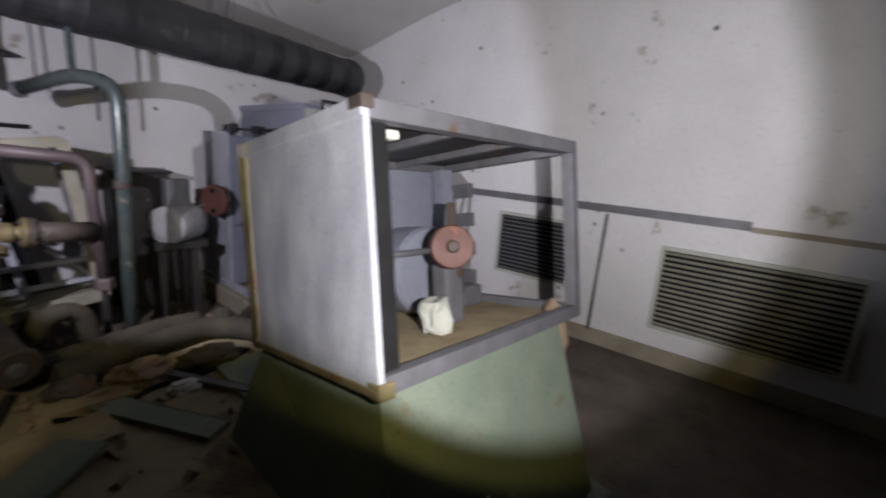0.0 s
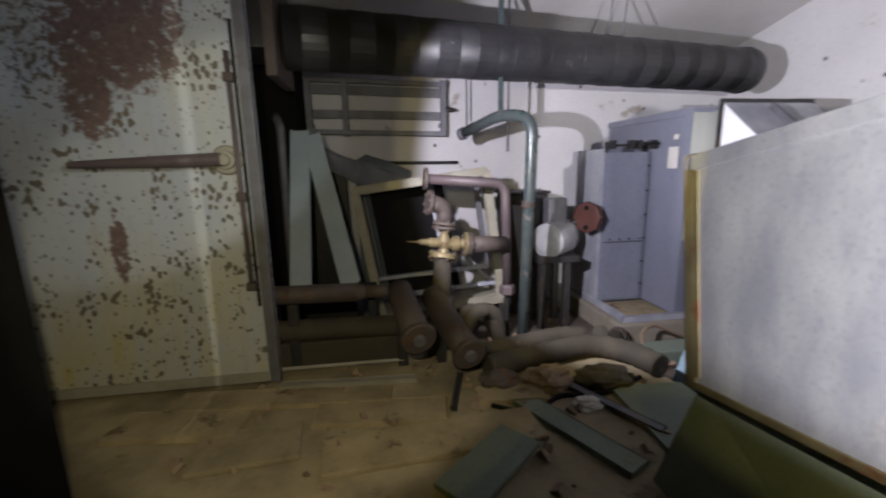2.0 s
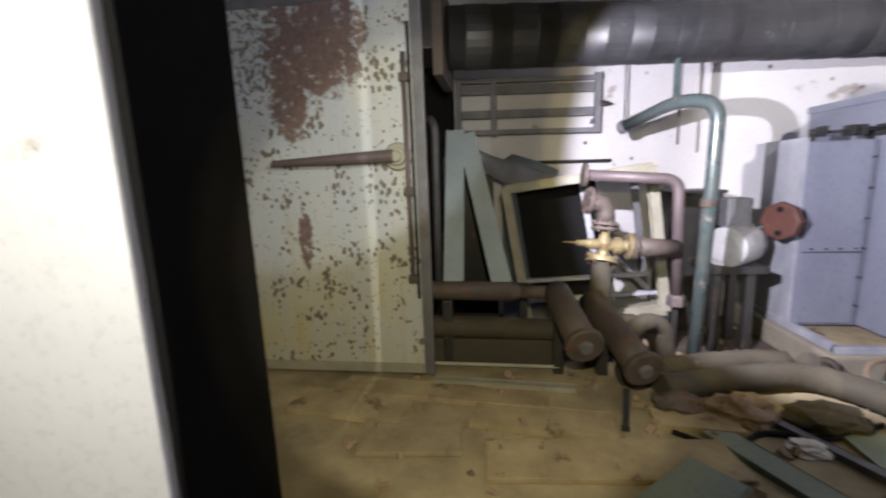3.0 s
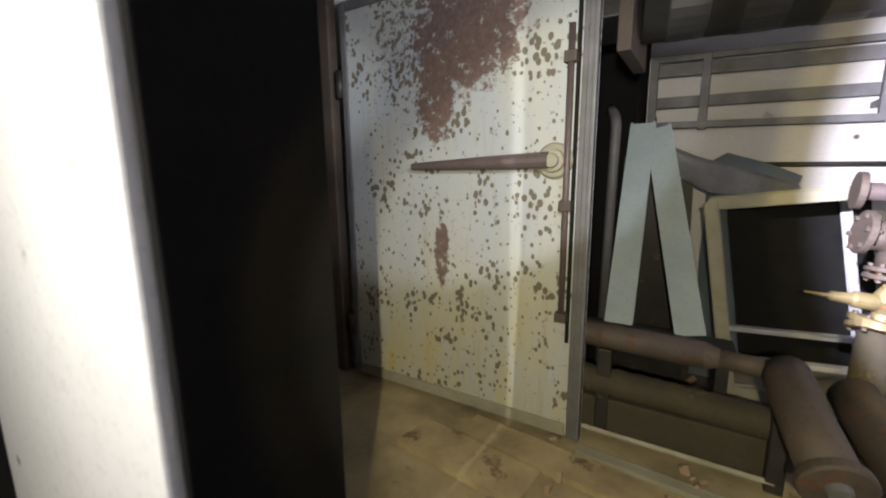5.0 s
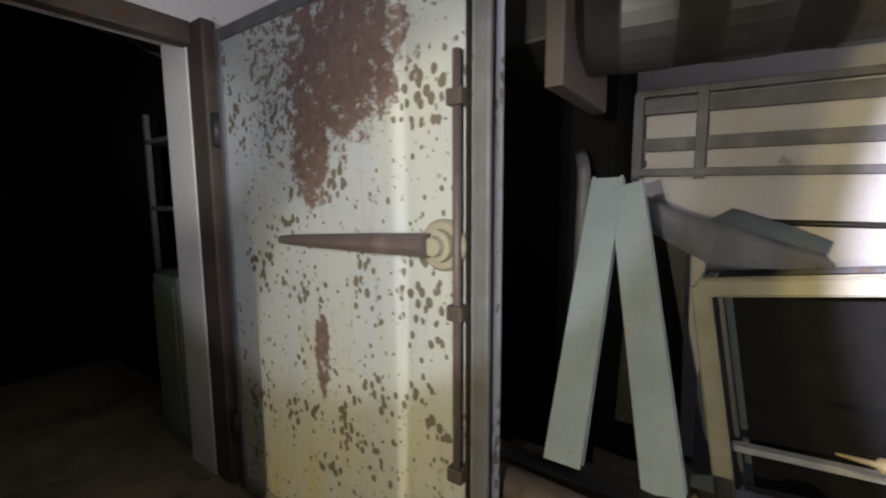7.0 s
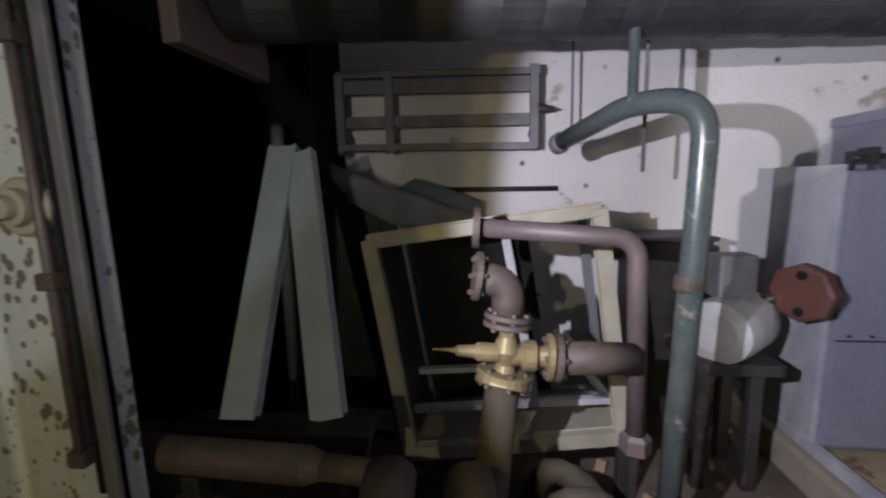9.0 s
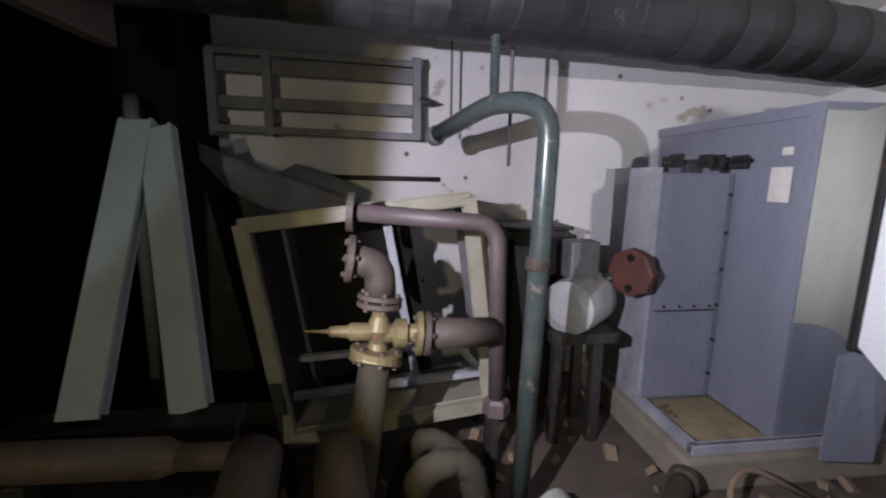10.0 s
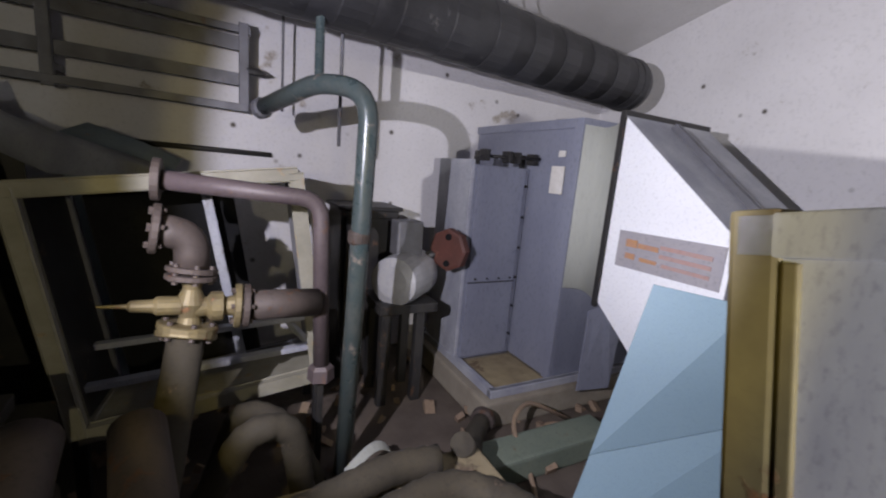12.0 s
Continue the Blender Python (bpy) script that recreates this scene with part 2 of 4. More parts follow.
def rounded(points, radius=0.08, steps=6):
    """The corners of a path of points turned into arcs."""
    pts = [Vector(p) for p in points]
    out = [pts[0]]
    for a, b, c in zip(pts, pts[1:], pts[2:]):
        r = min(radius, (a - b).length * 0.49, (c - b).length * 0.49)
        p, q = b + (a - b).normalized() * r, b + (c - b).normalized() * r
        for i in range(steps + 1):
            t = i / steps
            out.append(p * (1 - t) ** 2 + b * 2 * t * (1 - t) + q * t * t)
    out.append(pts[-1])
    return out


def sweep(bm, points, radius, seg=14, ribs=0.0, rib_step=0.05, cap=True):
    """A round tube along points. ribs: depth of rings pressed into it."""
    pts = [Vector(p) for p in points]
    if ribs:
        fine = [pts[0]]
        for a, b in zip(pts, pts[1:]):
            k = max(1, int((b - a).length / (rib_step / 2)))
            fine += [a.lerp(b, (i + 1) / k) for i in range(k)]
        pts = fine
    rings, side = [], None
    for i, p in enumerate(pts):
        d = (pts[min(i + 1, len(pts) - 1)] - pts[max(i - 1, 0)]).normalized()
        if side is None:
            side = d.orthogonal().normalized()
        side = (side - d * side.dot(d)).normalized()
        up = d.cross(side)
        r = radius - (ribs if ribs and i % 2 else 0)
        rings.append([bm.verts.new(p + (side * math.cos(a) + up * math.sin(a)) * r) for a in (2 * math.pi * k / seg for k in range(seg))])
    for a, b in zip(rings, rings[1:]):
        for k in range(seg):
            f = bm.faces.new((a[k], a[(k + 1) % seg], b[(k + 1) % seg], b[k]))
            f.smooth = True
    if cap:
        bm.faces.new(rings[0][::-1])
        bm.faces.new(rings[-1])
    return bm


def tube(points, radius, bend=0.0, seg=14, ribs=0.0, rib_step=0.05):
    return sweep(bmesh.new(), rounded(points, bend) if bend else points, radius, seg, ribs, rib_step)


def turned(a, b, profile, seg=20):
    """A body turned about the axis a to b. profile: (share of the way, radius)."""
    bm, a, b = bmesh.new(), Vector(a), Vector(b)
    d = (b - a).normalized()
    side = d.orthogonal().normalized()
    up = d.cross(side)
    rings = []
    for s, r in profile:
        c = a.lerp(b, s)
        rings.append([bm.verts.new(c + (side * math.cos(t) + up * math.sin(t)) * max(r, 1e-4)) for t in (2 * math.pi * k / seg for k in range(seg))])
    for p, q in zip(rings, rings[1:]):
        for k in range(seg):
            bm.faces.new((p[k], p[(k + 1) % seg], q[(k + 1) % seg], q[k]))
    bm.faces.new(rings[0][::-1])
    bm.faces.new(rings[-1])
    return bm


def sheet(corners, thickness, way, bulge=0.0):
    """A flat polygon plate of that thickness, pushed out along way."""
    bm = bmesh.new()
    way = Vector(way).normalized()
    front = [bm.verts.new(Vector(c)) for c in corners]
    back = [bm.verts.new(Vector(c) + way * thickness) for c in corners]
    bm.faces.new(front)
    bm.faces.new(back[::-1])
    k = len(corners)
    for i in range(k):
        bm.faces.new((front[(i + 1) % k], front[i], back[i], back[(i + 1) % k]))
    bmesh.ops.recalc_face_normals(bm, faces=bm.faces[:])
    return bm


def bar(a, b, w, h, up=(0, 0, 1)):
    """A square bar from a to b."""
    a, b = Vector(a), Vector(b)
    d = (b - a).normalized()
    s = d.cross(Vector(up)).normalized()
    u = s.cross(d)
    m = Matrix((s, d, u)).transposed().to_4x4()
    m.translation = (a + b) / 2
    return cuboid(bmesh.new(), -w / 2, w / 2, -(b - a).length / 2, (b - a).length / 2, -h / 2, h / 2, m, min(w, h) * 0.12)


def finish(name, bm, mat):
    bmesh.ops.recalc_face_normals(bm, faces=bm.faces[:])
    me = bpy.data.meshes.new(name)
    bm.to_mesh(me)
    bm.free()
    me.materials.append(mat)
    return new(name, me)


def solid(name, bm, mat, label="", category="", kind="", group=""):
    return tagged(finish(name, bm, mat), label, category, group, kind)


def part(name, bm, mat, parent, label=""):
    ob = finish(name, bm, mat)
    ob.parent = parent
    ob.matrix_parent_inverse = parent.matrix_world.inverted()
    return tagged(ob, label)


def thing(name, place, label, category, group=""):
    ob = new(name)
    ob.location = place
    ob.matrix_world = Matrix.Translation(place)
    ob.empty_display_size = 0.05
    return tagged(ob, label, category, group)


FLOOR = -0.28
DECK = 0.03

# ---------- the room ----------
solid("floor", block(-5.0, 3.9, -2.0, 5.0, FLOOR - 0.15, FLOOR), M_PIT, "dirty brown concrete floor with debris", "floor", "structure")
solid("floor_raised", block(-4.9, 1.32, -1.9, 3.02, FLOOR, DECK, 0.015), M_FLOOR, "raised dirty concrete walkway slab with worn edges", "floor", "structure")
solid("wall_north", block(-2.66, 3.9, 4.82, 5.0, FLOOR, 2.62), M_WALL, "stained whitewashed wall with dark plug holes", "wall", "structure")
# Added block; its black colour holds the wall left of the rack dark.
solid("wall_dark_block", block(-2.42, -0.92, 4.30, 4.82, FLOOR, 2.6), M_SHADE_AND_LINING, "added black block holding the wall beside the rack dark", "wall", "structure")
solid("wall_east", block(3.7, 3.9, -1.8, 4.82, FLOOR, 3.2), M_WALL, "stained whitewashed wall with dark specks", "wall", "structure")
# South and west-south walls stay out of view; black limits bounced light.
solid("wall_south", block(-2.66, 3.9, -2.0, -1.8, FLOOR, 3.2), M_SHADE_AND_LINING, "unseen wall coloured black to cut bounced light", "wall", "structure")
solid("wall_west_north", block(-2.66, -2.42, 2.73, 4.82, DECK, 3.2), M_WALL, "whitewashed wall beside the doorway", "wall", "structure")
solid("wall_west_top", block(-2.66, -2.42, 1.72, 2.73, 2.16, 3.2), M_WALL, "whitewashed wall above the doorway", "wall", "structure")
solid("wall_west_pier", block(-2.66, -1.25, 1.30, 1.71, DECK, 3.2, 0.008), M_WALL, "rough whitewashed wall pier", "wall", "structure")
solid("wall_west_south", block(-2.66, -2.42, -1.8, 1.30, DECK, 3.2), M_SHADE_AND_LINING, "unseen wall coloured black to cut bounced light", "wall", "structure")
# Room behind the doorway is unlit; its darkness is in the wall colour.
solid("wall_corridor_west", block(-5.0, -4.8, 0.6, 4.0, DECK, 3.2), M_SHADE_AND_LINING, "wall of the unlit room behind the doorway, coloured black", "wall", "structure")
solid("wall_corridor_north", block(-4.8, -2.66, 3.8, 4.0, DECK, 3.2), M_SHADE_AND_LINING, "side wall of the unlit room, coloured black", "wall", "structure")
solid("wall_corridor_south", block(-4.8, -2.66, 0.6, 0.8, DECK, 3.2), M_SHADE_AND_LINING, "side wall of the unlit room, coloured black", "wall", "structure")


def vault(prof):
    bm = bmesh.new()
    for x0, x1 in ((-5.0, 3.9),):
        low = [(bm.verts.new((x0, y, z)), bm.verts.new((x1, y, z))) for y, z in prof]
        top = [(bm.verts.new((x0, y, 3.3)), bm.verts.new((x1, y, 3.3))) for y, z in prof]
        for ring in (low, top):
            for a, b in zip(ring, ring[1:]):
                bm.faces.new((a[0], a[1], b[1], b[0]))
        for i in (0, -1):
            bm.faces.new((low[i][0], low[i][1], top[i][1], top[i][0]))
    return bm


# Rear ceiling, never in view, is black so less light bounces.
solid("ceiling_rear", vault([(1.4, 3.005), (1.0, 3.02), (-2.0, 3.02)]), M_SHADE_AND_LINING, "unseen rear ceiling coloured black against bounced light", "ceiling", "structure")
solid("ceiling", vault([(4.9, 2.44), (4.4, 2.55), (3.9, 2.67), (3.4, 2.78), (2.9, 2.87), (2.4, 2.94), (1.8, 2.99), (1.4, 3.005)]), M_CEIL, "stained white curved ceiling", "ceiling", "structure")
solid("trim_pier", block(-1.25, -1.225, 1.33, 1.70, DECK, 2.9, 0.004), M_SHADE_AND_LINING, "black lining on the wall pier", "trim", "structure")
solid("trim_doorway", block(-2.42, -2.275, 2.735, 2.80, DECK, 2.2, 0.01), M_RUST, "rusty steel door post", "trim", "structure")
solid("trim_reveal", block(-2.42, -2.19, 2.845, 2.90, DECK, 2.2, 0.004), M_WALL, "narrow whitewashed strip behind the door edge", "trim", "structure")
solid("trim_lintel", block(-2.44, -2.36, 1.72, 2.735, 2.10, 2.2, 0.01), M_RUST, "rusty steel lintel over the doorway", "trim", "structure")
solid("baseboard", block(3.675, 3.7, -1.8, 4.82, FLOOR, FLOOR + 0.14, 0.004), M_CONC, "dirty low plinth strip along the wall", "baseboard", "structure")
solid("conduit_wall", tube([(3.68, 1.24, -0.15), (3.68, 1.22, 0.90)], 0.014), M_STEEL, "thin grey steel conduit on the wall", "pipe")


# ---------- steel door, swung open ----------
def steel_door():
    d = thing("door_1", (-2.2, 2.76, DECK), "heavy open steel door, blue-grey paint flaked to rust", "door")
    leaf = block(0.0, 1.33, 0.0, 0.07, 0.02, 2.10, 0.008)
    ob = finish("leaf", leaf, M_DOOR)
    ob.parent = d
    for i, (w, o) in enumerate(((0.062, 0.010), (0.040, 0.020), (0.018, 0.030))):
        part("rim", block(-0.86 - w, -0.86, 2.76 - o, 2.765, 0.05, 2.13, 0.005), M_STEEL, d, "grey steel edge strip with worn paint")
    part("rim", block(-2.2, -2.165, 2.748, 2.765, 0.05, 2.13, 0.004), M_STEEL, d)
    part("rim", block(-2.16, -0.93, 2.75, 2.765, 2.08, 2.13, 0.004), M_STEEL, d)
    part("bottom_rail", block(-2.16, -0.93, 2.745, 2.765, 0.055, 0.11, 0.004), M_CREAM, d, "dirty yellowed bottom rail")
    plate = part("lock_plate", turned((-1.015, 2.762, 1.285), (-1.015, 2.735, 1.285), [(0, .075), (.6, .075), (1, .066)], 28), M_CREAM, d, "round paint-worn lock plate")
    part("hub", turned((-1.015, 2.735, 1.285), (-1.015, 2.69, 1.285), [(0, .048), (.5, .045), (.55, .03), (1, .026)], 20), M_CREAM, plate, "yellowed round hub")
    lever = turned((-1.03, 2.70, 1.288), (-1.70, 2.69, 1.272), [(0, .034), (.35, .030), (.9, .019), (1, .015)], 12)
    part("lever", lever, M_PURPLE, d, "long rust-brown lever handle")
    # Raised black strip colours in the dark gap between rod and rim.
    part("slot", block(-0.944, -0.928, 2.752, 2.768, 0.5, 1.95), M_RUBBER_SHADE, d, "black strip standing for the shaded slot beside the rod")
    part("rod", tube([(-0.96, 2.735, 0.60), (-0.96, 2.735, 1.80)], 0.013), M_PURPLE, d, "brown locking rod")
    for z in (0.62, 1.10, 1.68):
        part("rod_guide", block(-0.985, -0.935, 2.715, 2.765, z - 0.022, z + 0.022, 0.006), M_RUST, d)
    for z in (0.35, 1.72):
        part("hinge", tube([(-2.215, 2.745, z - 0.07), (-2.215, 2.745, z + 0.07)], 0.022), M_DARK, d)
    return d


steel_door()


# ---------- overhead duct ----------
def big_duct():
    a, b = Vector((-0.80, 3.34, 2.03)), Vector((3.08, 4.03, 2.045))
    d = thing("ventilation_duct", a, "thick black bitumen-wrapped ventilation duct under the ceiling", "duct")
    part("pipe", tube([a, b], 0.185, 0, 28), M_BLACK, d)
    way = (b - a).normalized()
    for i in range(14):
        c = a + way * (0.10 + i * 0.285)
        part("wrap_band", turned(c, c + way * 0.16, [(0, .186), (.05, .189), (.9, .188), (1, .186)], 28), M_BLACK, d)
    part("end_collar", turned(b - way * 0.05, b + way * 0.10, [(0, .195), (.4, .20), (.8, .185), (1, .15)], 28), M_BLACK, d)
    part("flange", block(-0.86, -0.80, 3.08, 3.60, 1.76, 2.32, 0.006), M_RUST, d, "rusty square end flange")
    part("elbow_box", block(-1.12, -0.86, 3.12, 3.56, 1.92, 2.6, 0.01), M_DARK, d)
    for s in (0.42, 0.455):
        c = a.lerp(b, 0.62 + s - 0.42)
        part("hanger_rod", tube([c + Vector((0, 0, 0.17)), c + Vector((0.02, -0.05, 0.75))], 0.007, 0, 8), M_STEEL, d)
    return d


big_duct()


# ---------- slatted rack on the wall ----------
def wall_rack():
    r = thing("wall_rack", (-0.2, 4.62, 1.5), "dark grey slatted steel rack fixed to the white wall", "rack")
    y = 4.62
    part("top_rail", bar((-0.88, y, 2.04), (0.44, y, 2.0), 0.05, 0.04), M_STEEL, r)
    part("slat", bar((-0.88, y + .02, 1.965), (0.42, y + .02, 1.925), 0.03, 0.085), M_STEEL, r)
    part("slat", bar((-0.88, y + .02, 1.74), (0.42, y + .02, 1.715), 0.03, 0.075), M_STEEL, r)
    part("bottom_rail", bar((-0.88, y, 1.575), (0.42, y, 1.545), 0.06, 0.045), M_STEEL, r)
    for x in (-0.86, -0.53, 0.40):
        part("upright", bar((x, y - 0.012, 1.53), (x, y - 0.012, 2.04), 0.055, 0.03, (0, 1, 0)), M_STEEL, r)
        part("bracket", block(x - 0.02, x + 0.02, y + 0.01, 4.82, 1.62, 1.66, 0.003), M_STEEL, r)
    part("hook", turned((0.42, y, 1.78), (0.53, y - 0.02, 1.765), [(0, .03), (.5, .024), (1, .003)], 8), M_DARK, r, "short pointed bracket")
    return r


wall_rack()


# ---------- louvre grilles and channel on the white wall ----------
def grille(y0, y1, z0, z1, n, mat):
    g = thing("wall_grille", (3.68, (y0 + y1) / 2, z0), "white-framed wall grille with dark horizontal louvres", "vent", "wall grilles")
    for a in ((y0 - .03, y1 + .03, z0 - .03, z0), (y0 - .03, y1 + .03, z1, z1 + .03), (y0 - .03, y0, z0, z1), (y1, y1 + .03, z0, z1)):
        part("frame", block(3.665, 3.699, *a, 0.003), M_CANVAS, g)
    # Flat black plate paints the shade between the slats.
    part("backing", block(3.69, 3.699, y0, y1, z0, z1), M_RUBBER_SHADE, g, "black plate standing for the shaded hollow behind the slats")
    p = (z1 - z0) / n
    for i in range(n):
        z = z0 + p * (i + 0.5)
        m = Matrix.Translation((3.676, 0, z)) @ Matrix.Rotation(radians(-32), 4, "Y")
        part("slat", block(-0.011, 0.011, y0, y1, -0.004, 0.004, 0, m), mat, g)
    return g


grille(-0.42, 0.73, 0.05, 0.68, 15, M_CREAM)
grille(1.52, 2.25, 0.20, 0.76, 14, M_STEEL)
ch = thing("wall_channel", (3.65, 1.2, 0.95), "long grey steel channel fixed along the white wall", "channel")
part("web", block(3.64, 3.70, 0.22, 2.9, 0.92, 0.935, 0.002), M_STEEL, ch)
part("flange", block(3.63, 3.645, 0.22, 2.9, 0.92, 0.985, 0.002), M_STEEL, ch)
solid("dado_rail", block(3.68, 3.70, -1.7, 0.22, 0.905, 0.945, 0.003), M_CONC, "thin dirty strip along the wall", "trim", "structure")


# ---------- fan housing, tipped ----------
def fan_housing():
    h = thing("fan_housing", (1.4, 1.25, DECK), "tipped open grey steel fan housing on a sheeted base", "fan housing")
    X, U = Vector((1.2, -0.10, -0.025)), Vector((0, 0.185, 0.983))
    N = X.normalized().cross(U) * -1
    N = N if N.y > 0 else -N
    U = N.cross(X.normalized())
    U = U if U.z > 0 else -U
    m = Matrix((X.normalized(), N, U)).transposed().to_4x4()
    m.translation = (0.79, 0.85, 0.575)
    L, D, H = 1.24, 0.90, 0.85

    def b(x0, x1, y0, y1, z0, z1, bev=0.004):
        return block(x0, x1, y0, y1, z0, z1, bev, m)

    part("side_panel", b(-0.004, 0.018, 0.0, D, 0.0, H, 0.006), M_GALV, h, "pale galvanised side panel with faint streaks")
    part("panel_lip", b(-0.012, 0.0, 0.0, D, H - 0.05, H + 0.004, 0.003), M_GALV, h)
    part("panel_lip", b(-0.012, 0.0, 0.0, D, -0.004, 0.022, 0.003), M_OCHRE, h, "ochre lower lip")
    part("panel_lip", b(-0.012, 0.0, D - 0.07, D - 0.052, 0.04, H - 0.055, 0.003), M_OCHRE, h)
    part("inner_lining", b(0.02, 0.10, 0.03, D - 0.06, 0.05, H - 0.055), M_RUBBER_SHADE, h, "black inner lining")
    s = 0.055
    for y in (0.0, D - s):
        part("long_rail", b(0.02, L, y, y + s, H - s, H + 0.003), M_STEEL, h)
        part("long_rail", b(0.02, L, y, y + s, -0.003, s), M_STEEL, h)
        part("post", b(L - s, L, y, y + s, s, H - s), M_STEEL, h)
    for z in (0.0, H - s):
        part("end_rail", b(L - s, L, s, D - s, z, z + s), M_STEEL, h)
    part("corner_cap", b(-0.014, 0.03, -0.010, 0.06, H - 0.03, H + 0.008, 0.006), M_RUST, h, "rust-stained top corner")
    part("corner_cap", b(-0.01, 0.05, -0.01, 0.05, -0.012, 0.04, 0.008), M_OCHRE, h, "ochre bottom corner")
    # This post's colour carries the yellow rim light.
    part("corner_cap", b(-0.012, 0.05, D - 0.05, D + 0.01, -0.01, H + 0.01, 0.008), M_OCHRE, h, "corner post coloured with the torch rim's yellow")
    part("top_sheet", b(0.02, L - 0.02, 0.03, D - 0.02, H - 0.016, H - 0.006), M_DARK, h, "dark rusty top sheet")
    for x in (0.42, 0.80):
        part("rib", b(x, x + 0.035, s, D - s, H - 0.05, H - 0.018), M_STEEL, h)
    part("bottom_sheet", b(0.02, L - 0.02, s, D - s, 0.004, 0.016), M_WOOD, h, "dirty brown bottom sheet")
    part("back_panel", b(0.05, 1.18, D - 0.03, D - 0.012, 0.05, H - 0.05), M_GREY, h, "blue-grey back panel")
    part("inner_post", b(1.08, 1.17, D - 0.13, D - 0.055, 0.05, H - 0.05), M_GREY, h)
    for i in range(4):
        part("clip", b(1.17, 1.21, D - 0.26, D - 0.13, 0.12 + i * 0.17, 0.20 + i * 0.17), M_STEEL, h)
    part("support_block", b(0.92, 1.16, D - 0.34, D - 0.08, 0.016, 0.13, 0.02), M_STEEL, h)
    part("bearing_post", b(0.66, 0.78, 0.36, 0.46, 0.016, 0.30, 0.02), M_STEEL, h)
    c = m @ Vector((0.67, 0.33, 0.38))
    ax = (m.to_3x3() @ Vector((-0.62, -0.78, 0.1))).normalized()
    p = part("pulley", turned(c - ax * 0.02, c + ax * 0.05, [(0, .094), (.2, .099), (.8, .099), (1, .092)], 32), M_RED, h, "rust-red round pulley")
    part("boss", turned(c + ax * 0.05, c + ax * 0.07, [(0, .03), (1, .022)], 14), M_RUST, p)
    part("shaft", tube([m @ Vector((0.10, 0.38, 0.37)), m @ Vector((0.72, 0.38, 0.37))], 0.014), M_STEEL, h)
    part("belt_arm", bar(m @ Vector((0.73, 0.38, 0.45)), m @ Vector((0.78, 0.42, 0.58)), 0.05, 0.03), M_RUST, h)
    part("belt_arm", bar(m @ Vector((0.74, 0.38, 0.27)), m @ Vector((0.80, 0.42, 0.14)), 0.06, 0.04), M_RUST, h)
    ring = turned(m @ Vector((0.80, D - 0.06, 0.24)), m @ Vector((0.80, D - 0.30, 0.24)), [(0, .22), (.1, .235), (.9, .235), (1, .22)], 32)
    part("fan_scroll", ring, M_GREY, h, "grey round fan scroll")
    cloth = b(0.50, 0.60, 0.28, 0.38, 0.012, 0.16, 0.02)
    bmesh.ops.subdivide_edges(cloth, edges=cloth.edges[:], cuts=2, use_grid_fill=True)
    for v in cloth.verts:
        v.co += noise.noise_vector(v.co * 14) * 0.035
    part("white_cloth", cloth, M_CANVAS, h, "crumpled white cloth inside")
    part("lamp_socket", b(0.12, 0.19, 0.08, 0.13, H - 0.085, H - 0.055, 0.01), M_PAPER, h)
    foot = bmesh.new()
    ring = [m @ Vector(p) for p in ((0.03, 0.05, -0.004), (L - 0.14, 0.05, -0.004), (L - 0.14, D - 0.02, -0.004), (0.03, D - 0.02, -0.004))]
    top = [foot.verts.new(p) for p in ring]
    low = [foot.verts.new((p.x - 0.16 * (k in (0, 3)), p.y - 0.30 * (k < 2), DECK if p.x < 1.3 else FLOOR)) for k, p in enumerate(ring)]
    foot.faces.new(top)
    foot.faces.new(low[::-1])
    for k in range(4):
        foot.faces.new((top[k], top[(k + 1) % 4], low[(k + 1) % 4], low[k]))
    part("sheeted_base", foot, M_GREEN, h, "grey-green sheeted sloping base")
    return h


fan_housing()
sack = turned((1.98, 0.92, FLOOR), (1.96, 0.86, 0.62), [(0, .02), (.02, .10), (.25, .095), (.5, .075), (.75, .085), (.95, .06), (1, .01)], 14)
for v in sack.verts:
    v.co += noise.noise_vector(v.co * 9) * 0.035
solid("hanging_sack", sack, M_BAG, "dirty brown sacking slumped against the housing leg", "sack")

# ---------- loose sheets on the slab ----------
solid("metal_sheet", sheet([(0.93, 0.78, 0.07), (1.28, 0.62, 0.05), (1.72, 1.2, 0.24), (1.30, 1.42, 0.22)], 0.006, (0, 0, -1)), M_GREEN, "grey-green metal sheet lying under the housing", "metal sheet", "", "loose sheets")
solid("metal_sheet", sheet([(0.86, 1.45, 0.05), (1.30, 1.32, 0.05), (1.31, 2.30, 0.06), (0.92, 2.35, 0.05)], 0.012, (0, 0, -1)), M_GREEN, "grey-green metal sheet lying flat on the slab", "metal sheet", "", "loose sheets")
solid("metal_sheet", sheet([(1.34, 0.5, -0.25), (1.95, 0.45, -0.25), (2.0, 1.3, -0.12), (1.4, 1.4, -0.10)], 0.006, (0, 0, -1)), M_GREEN, "grey-green metal sheet lying tilted on debris", "metal sheet", "", "loose sheets")
bp = thing("leaning_sheet", (1.75, 2.4, FLOOR), "light blue bent metal sheet leaning behind the housing", "metal sheet")
part("upper_half", sheet([(1.636, 2.642, 0.159), (2.13, 2.28, 0.43), (2.055, 2.37, 0.864), (1.845, 2.642, 0.8865)], 0.008, (0.8, 0.6, 0)), M_SKY, bp)
part("lower_half", sheet([(1.46, 2.615, FLOOR), (2.06, 2.157, FLOOR), (2.128, 2.278, 0.426), (1.634, 2.640, 0.156)], 0.008, (0.8, 0.6, 0)), M_SKY, bp)


